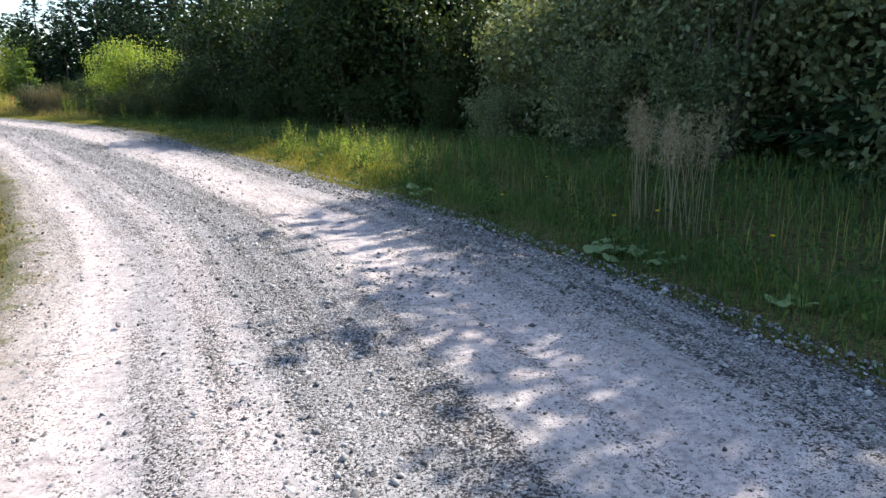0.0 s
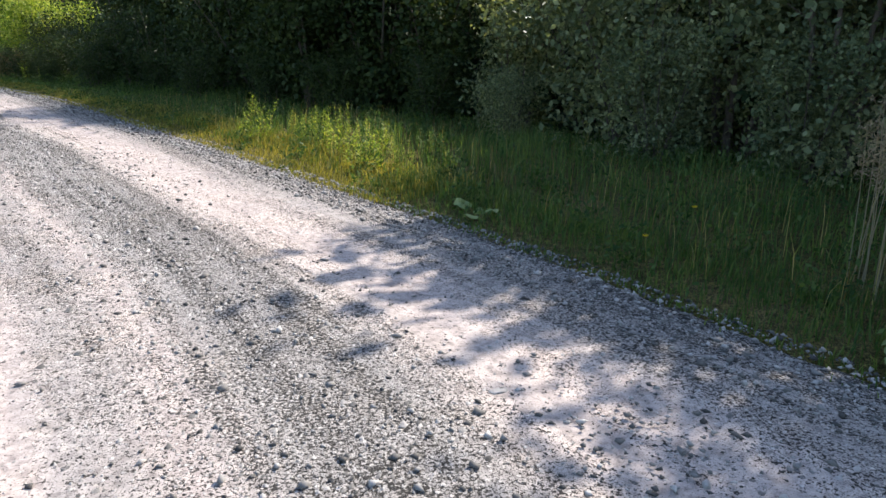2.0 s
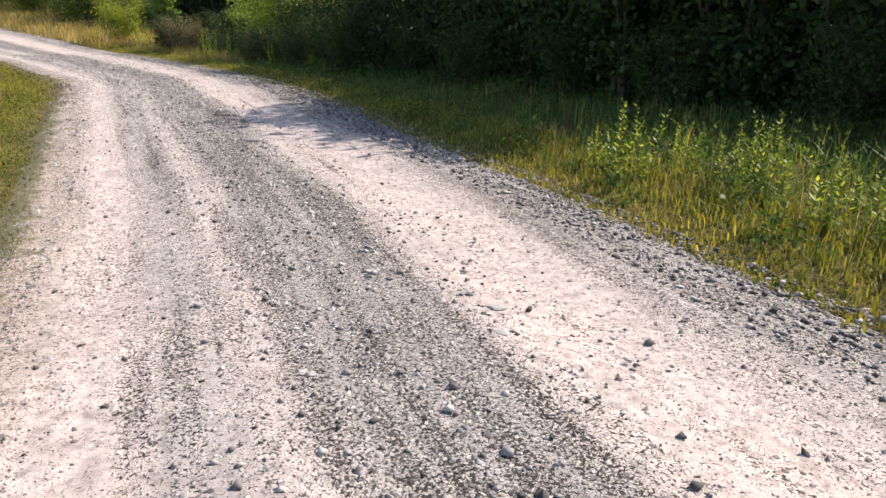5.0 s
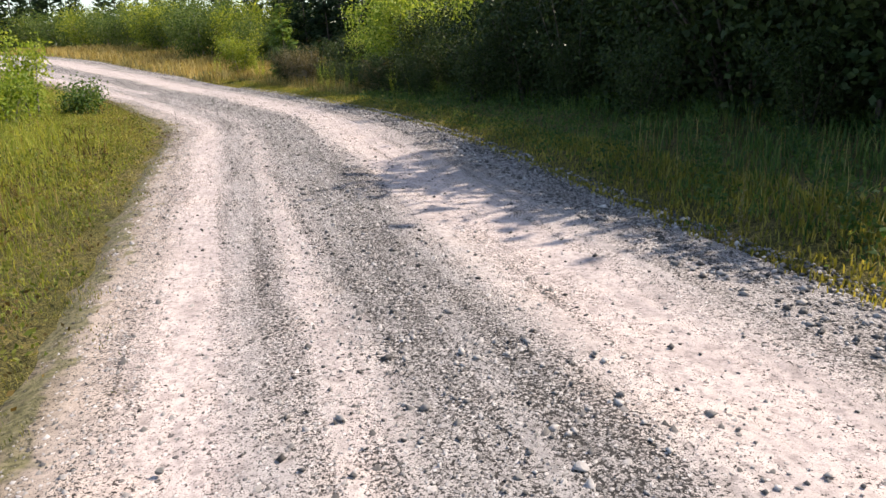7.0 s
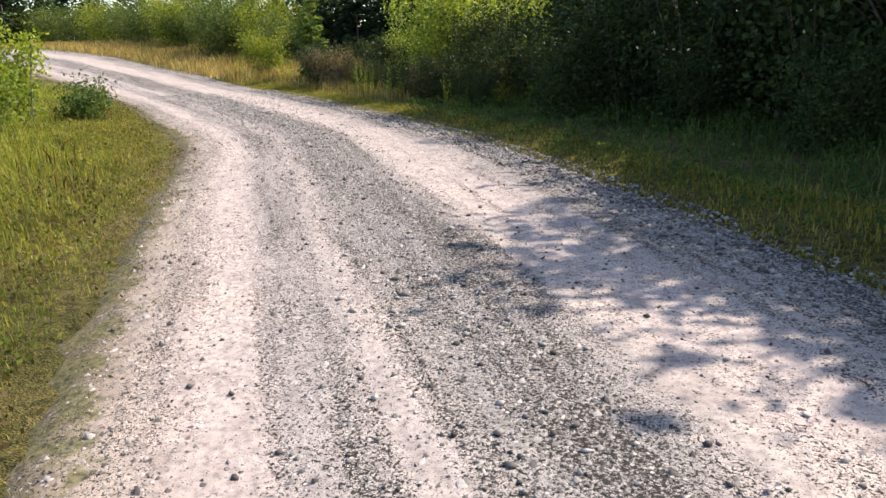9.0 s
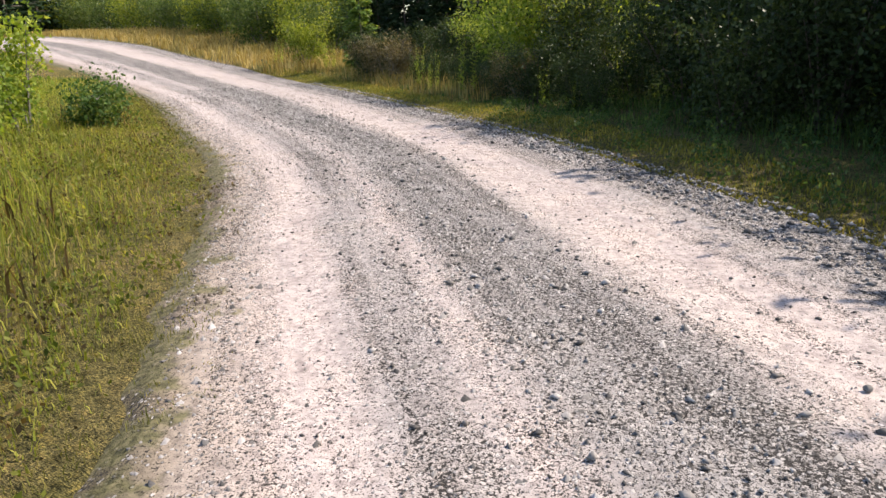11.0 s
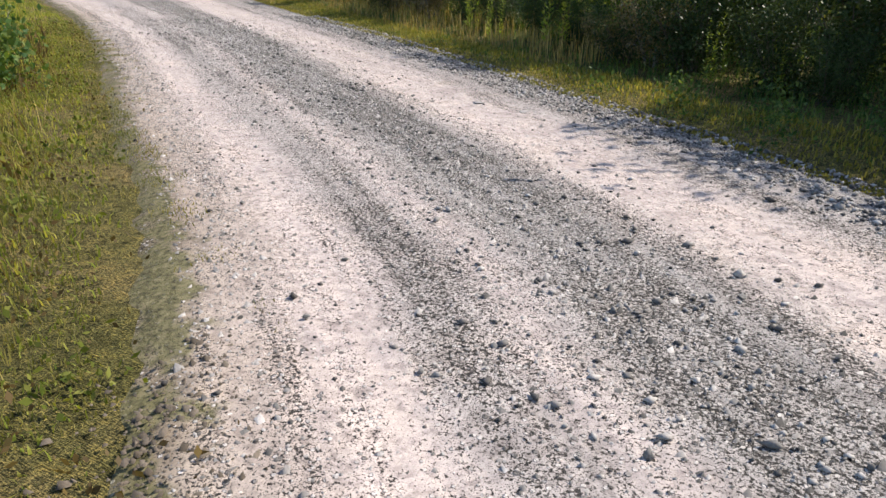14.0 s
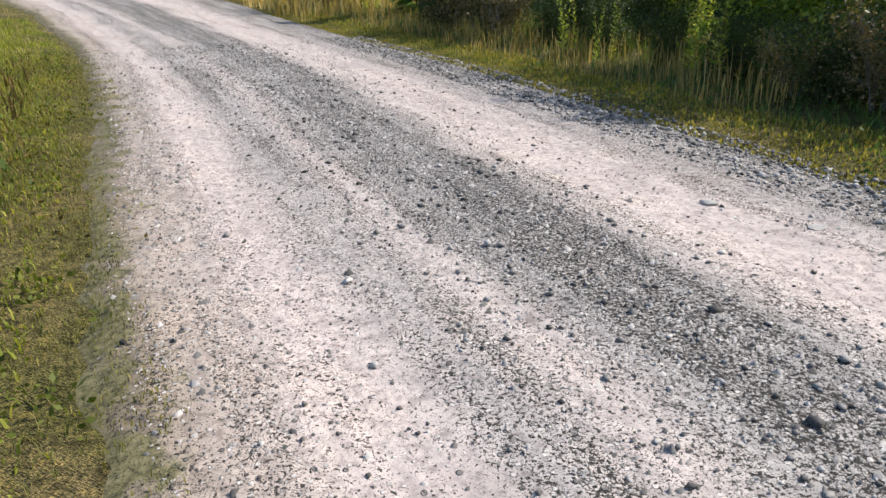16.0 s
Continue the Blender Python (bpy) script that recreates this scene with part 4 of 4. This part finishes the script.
def flower(h, seed, label="small yellow dandelion-like flower in verge grass"):
    g = np.random.default_rng(seed)
    top = new("yellow_flower")
    lean = g.normal(0, 0.04, 2)
    v, f = tubes([[((0, 0, -0.02), 0.003), ((lean[0], lean[1], h), 0.002)]], 4)
    under("stem", mesh("stem", v, f, STEM), top)
    n = 26
    a = np.arange(n) * 2.4
    d = np.stack([np.cos(a), np.sin(a), 0.15 + 0.5 * np.linspace(1, 0, n)], 1)
    v, f = rhombs(np.repeat([[lean[0], lean[1], h]], n, 0), d * 0.022, np.stack([-np.sin(a), np.cos(a), 0 * a], 1) * 0.005)
    under("petals", mesh("petals", v, f, PETAL), top, "yellow petals")
    return tagged(top, label, "flower")


def rock(size, flat, seed, material, label):
    """A chipped stone: a rough ball cut by planes, with rounded corners."""
    g = np.random.default_rng(seed)
    bm = bmesh.new()
    bmesh.ops.create_icosphere(bm, subdivisions=3, radius=1.0)
    cuts = unit(g.normal(0, 1, (9, 3)))
    depth = g.uniform(0.55, 0.85, 9)
    for v in bm.verts:
        p = np.array(v.co)
        for c, d in zip(cuts, depth):
            over = p @ c - d
            if over > 0:
                p = p - c * over * 0.92
        p = p * (1 + 0.05 * noise.noise(Vector(p * 3)))
        v.co = (p[0] * size, p[1] * size * 0.75, p[2] * size * flat)
    me = bpy.data.meshes.new("loose_stone")
    bm.to_mesh(me)
    bm.free()
    me.materials.append(material)
    return tagged(new("loose_stone", me), label, "stone", "loose stones on the road")


def build_herbs():
    willow = "tall leafy willowherb plant in sunlit verge grass"
    first = plant_at(herb("willowherb", 0.72, 9, 1, HERB, willow, 0.16), -2.85, 12.55)
    second = plant_at(herb("willowherb", 0.55, 6, 2, HERB, willow, 0.13), -1.78, 11.4)
    for k, (x, y, size) in enumerate(((-2.42, 12.95, 0.75), (-1.98, 11.95, 0.95), (-1.5, 11.1, 1.0), (-1.32, 10.3, 0.95), (-2.2, 12.25, 0.8), (-3.15, 12.9, 0.8), (-1.05, 9.75, 0.8), (-1.55, 10.65, 0.85), (-2.05, 12.5, 0.9), (-1.2, 11.5, 0.9), (-1.75, 12.9, 0.9))):
        tagged(again(second if k % 2 else first, x, y, 1.7 * k, size * (0.8 if k % 2 == 0 else 1.0)), group="willowherb in the sunlit verge")
    spike = plant_at(herb("willowherb", 1.35, 6, 4, HERB, "tall slender willowherb plant at the dry verge", 0.2, 0.11, 34), -14.3, 28.2)
    for k, (x, y, size) in enumerate(((-15.6, 29.3, 0.7), (-16.3, 30.0, 0.8), (-20.2, 34.6, 1.0), (-23.0, 36.5, 1.1), (-12.0, 25.9, 0.6), (-11.3, 25.5, 0.55), (-26.5, 38.2, 0.9))):
        tagged(again(spike, x, y, 2.1 * k, size), group="willowherb at the dry verge")
    dead = plant_at(leafy("dead_bush", 0.95, 0.5, 12, WITHERED, 5200, 0.032, 9, "withered pinkish brown weed bush beside the road", 0.3), -12.75, 27.0)
    for x, y, size in ((-17.9, 31.9, 1.3), (-18.6, 32.7, 1.4), (-13.4, 27.6, 0.7), (-19.4, 33.2, 1.3)):
        again(dead, x, y, x, size)
    plant_at(butterbur(3, 8, "clump of broad pale butterbur leaves at gravel edge"), 1.0, 5.45)
    plant_at(butterbur(5, 6, "clump of broad pale butterbur leaves at gravel edge"), 1.28, 5.2, 0.0, 0.85)
    plant_at(butterbur(4, 5, "small clump of round butterbur leaves at gravel edge"), 1.75, 4.15, 0.0, 0.65)
    plant_at(butterbur(6, 5, "small clump of round butterbur leaves at gravel edge"), -0.5, 8.25)
    reed = plant_at(reed_tuft(1.15, 16, 5, "tall pale reed grass tuft with feathery heads"), 1.55, 6.4)
    tagged(again(reed, 1.72, 6.05, 2.0, 0.95), group="reed grass tufts")
    plant_at(herb("plantain_stalk", 0.55, 1, 9, DRYSTEM, "single thin seeding stalk at the road edge", 0.01, 0.03, 40), -4.42, 14.05)
    for k, (x, y, h) in enumerate(((0.35, 6.9, 0.24), (0.8, 7.3, 0.3), (1.45, 5.75, 0.3), (1.05, 5.6, 0.26), (1.95, 4.9, 0.28))):
        plant_at(flower(h, 60 + k), x, y)
    # sunny bank
    plant_at(leafy("willow_sapling", 2.05, 0.65, 14, HERB, 2600, 0.075, 6, "bright green willow sapling on the sunny bank", 0.2, spiky=0.6), -18.8, 21.2)
    plant_at(leafy("willow_sapling", 1.3, 0.6, 15, HERB, 2200, 0.07, 6, "low bright green willow sapling on the sunny bank", 0.15, spiky=0.5), -18.0, 19.9)
    plant_at(leafy("willow_sapling", 0.9, 0.7, 16, GRASS, 2600, 0.07, 7, "low dense green bush on the roadside bank", 0.1), -18.6, 22.3)
    dock = plant_at(herb("dock_plant", 0.85, 5, 17, WEED, "dark brown seeding dock plant on the bank", 0.1, 0.06, 60), -16.3, 18.0)
    bank = plant_at(herb("bank_herb", 0.5, 5, 18, GRASS_BANK, "olive green weed growing in bank grass", 0.2, 0.07, 22), -13.0, 17.4)
    g = np.random.default_rng(19)
    for k in range(64):
        p = left_of(g.uniform(11, 42), g.uniform(0.7, 6.0))
        tagged(again(bank, float(p[0]), float(p[1]), g.uniform(0, 6), g.uniform(0.35, 1.0)), group="weeds on the bank")
    for k in range(14):
        p = left_of(g.uniform(14, 40), g.uniform(0.9, 5.5))
        tagged(again(dock, float(p[0]), float(p[1]), g.uniform(0, 6), g.uniform(0.35, 0.8)), group="dock plants on the bank")


def build_stones():
    pale, dark = "pale grey flat stone lying on the gravel", "dark grey chipped stone lying on the gravel"
    for k, (x, y, size, kind) in enumerate(((-1.21, 3.53, 0.085, 2), (-1.06, 3.77, 0.07, 2), (-0.95, 3.4, 0.035, 0), (-0.84, 3.18, 0.035, 0), (-0.9, 4.0, 0.02, 0), (-1.1, 4.14, 0.035, 1), (-2.05, 4.1, 0.04, 0),
            (-0.86, 5.3, 0.07, 2), (0.33, 4.7, 0.05, 2), (-0.15, 4.53, 0.06, 2), (-2.53, 5.68, 0.035, 0), (-3.78, 8.35, 0.04, 0), (-2.77, 6.17, 0.045, 0), (-3.55, 9.55, 0.09, 2), (-3.6, 9.8, 0.08, 2), (-3.7, 9.55, 0.045, 0), (-3.86, 9.78, 0.045, 0),
            (-4.27, 10.05, 0.04, 0), (-3.74, 9.92, 0.04, 0), (-4.4, 10.88, 0.035, 0), (-5.0, 11.15, 0.045, 1), (-5.17, 11.05, 0.035, 0), (-6.27, 10.8, 0.03, 0), (-6.13, 12.5, 0.035, 0), (-6.77, 13.47, 0.035, 0), (-8.22, 16.65, 0.035, 0),
            (-14.92, 23.42, 0.08, 2), (-13.92, 23.83, 0.09, 2), (-13.4, 23.6, 0.09, 2), (-11.6, 20.48, 0.035, 0), (-12.3, 20.13, 0.03, 0), (-13.1, 19.67, 0.025, 0), (-14.13, 20.64, 0.03, 0))):
        flat = 0.22 if kind == 2 else 0.6
        ob = rock(size * 0.62, flat, 100 + k, ROCK_DARK if kind == 0 else ROCK_PALE, dark if kind == 0 else pale)
        ob.matrix_basis = pose(x, y, 0.022 + size * flat * 0.1, 0, 0, 53.0 * k)
    # dried mud thrown up at the foot of the bank
    pts = []
    for x, y, k in ((-12.34, 18.15, 50), (-11.98, 17.73, 60), (-12.74, 18.34, 40), (-13.0, 18.9, 90), (-13.15, 19.05, 90), (-13.25, 19.3, 50), (-12.9, 18.75, 70), (-9.75, 14.75, 60), (-11.2, 16.6, 60)):
        pts.append(np.stack([rng.normal(x, 0.11, k), rng.normal(y, 0.13, k), np.full(k, 0.014)], 1))
    pts = np.concatenate(pts)
    v, f = chip_cloud(np.repeat(pts, 2, 0) + rng.normal(0, 0.06, (2 * len(pts), 3)) * [1, 1, 0.05], np.clip(rng.lognormal(-4.95, 0.55, 2 * len(pts)), 0.003, 0.024))
    tagged(new("mud_clods", mesh("mud_clods", v, f, MUD)), "dark crumbled dried mud clods along the bank foot", "mud", kind="stuff")


build_ground()
build_road()
build_gravel()
build_grass()
build_weeds()
build_forest()
build_bushes()
build_herbs()
build_stones()
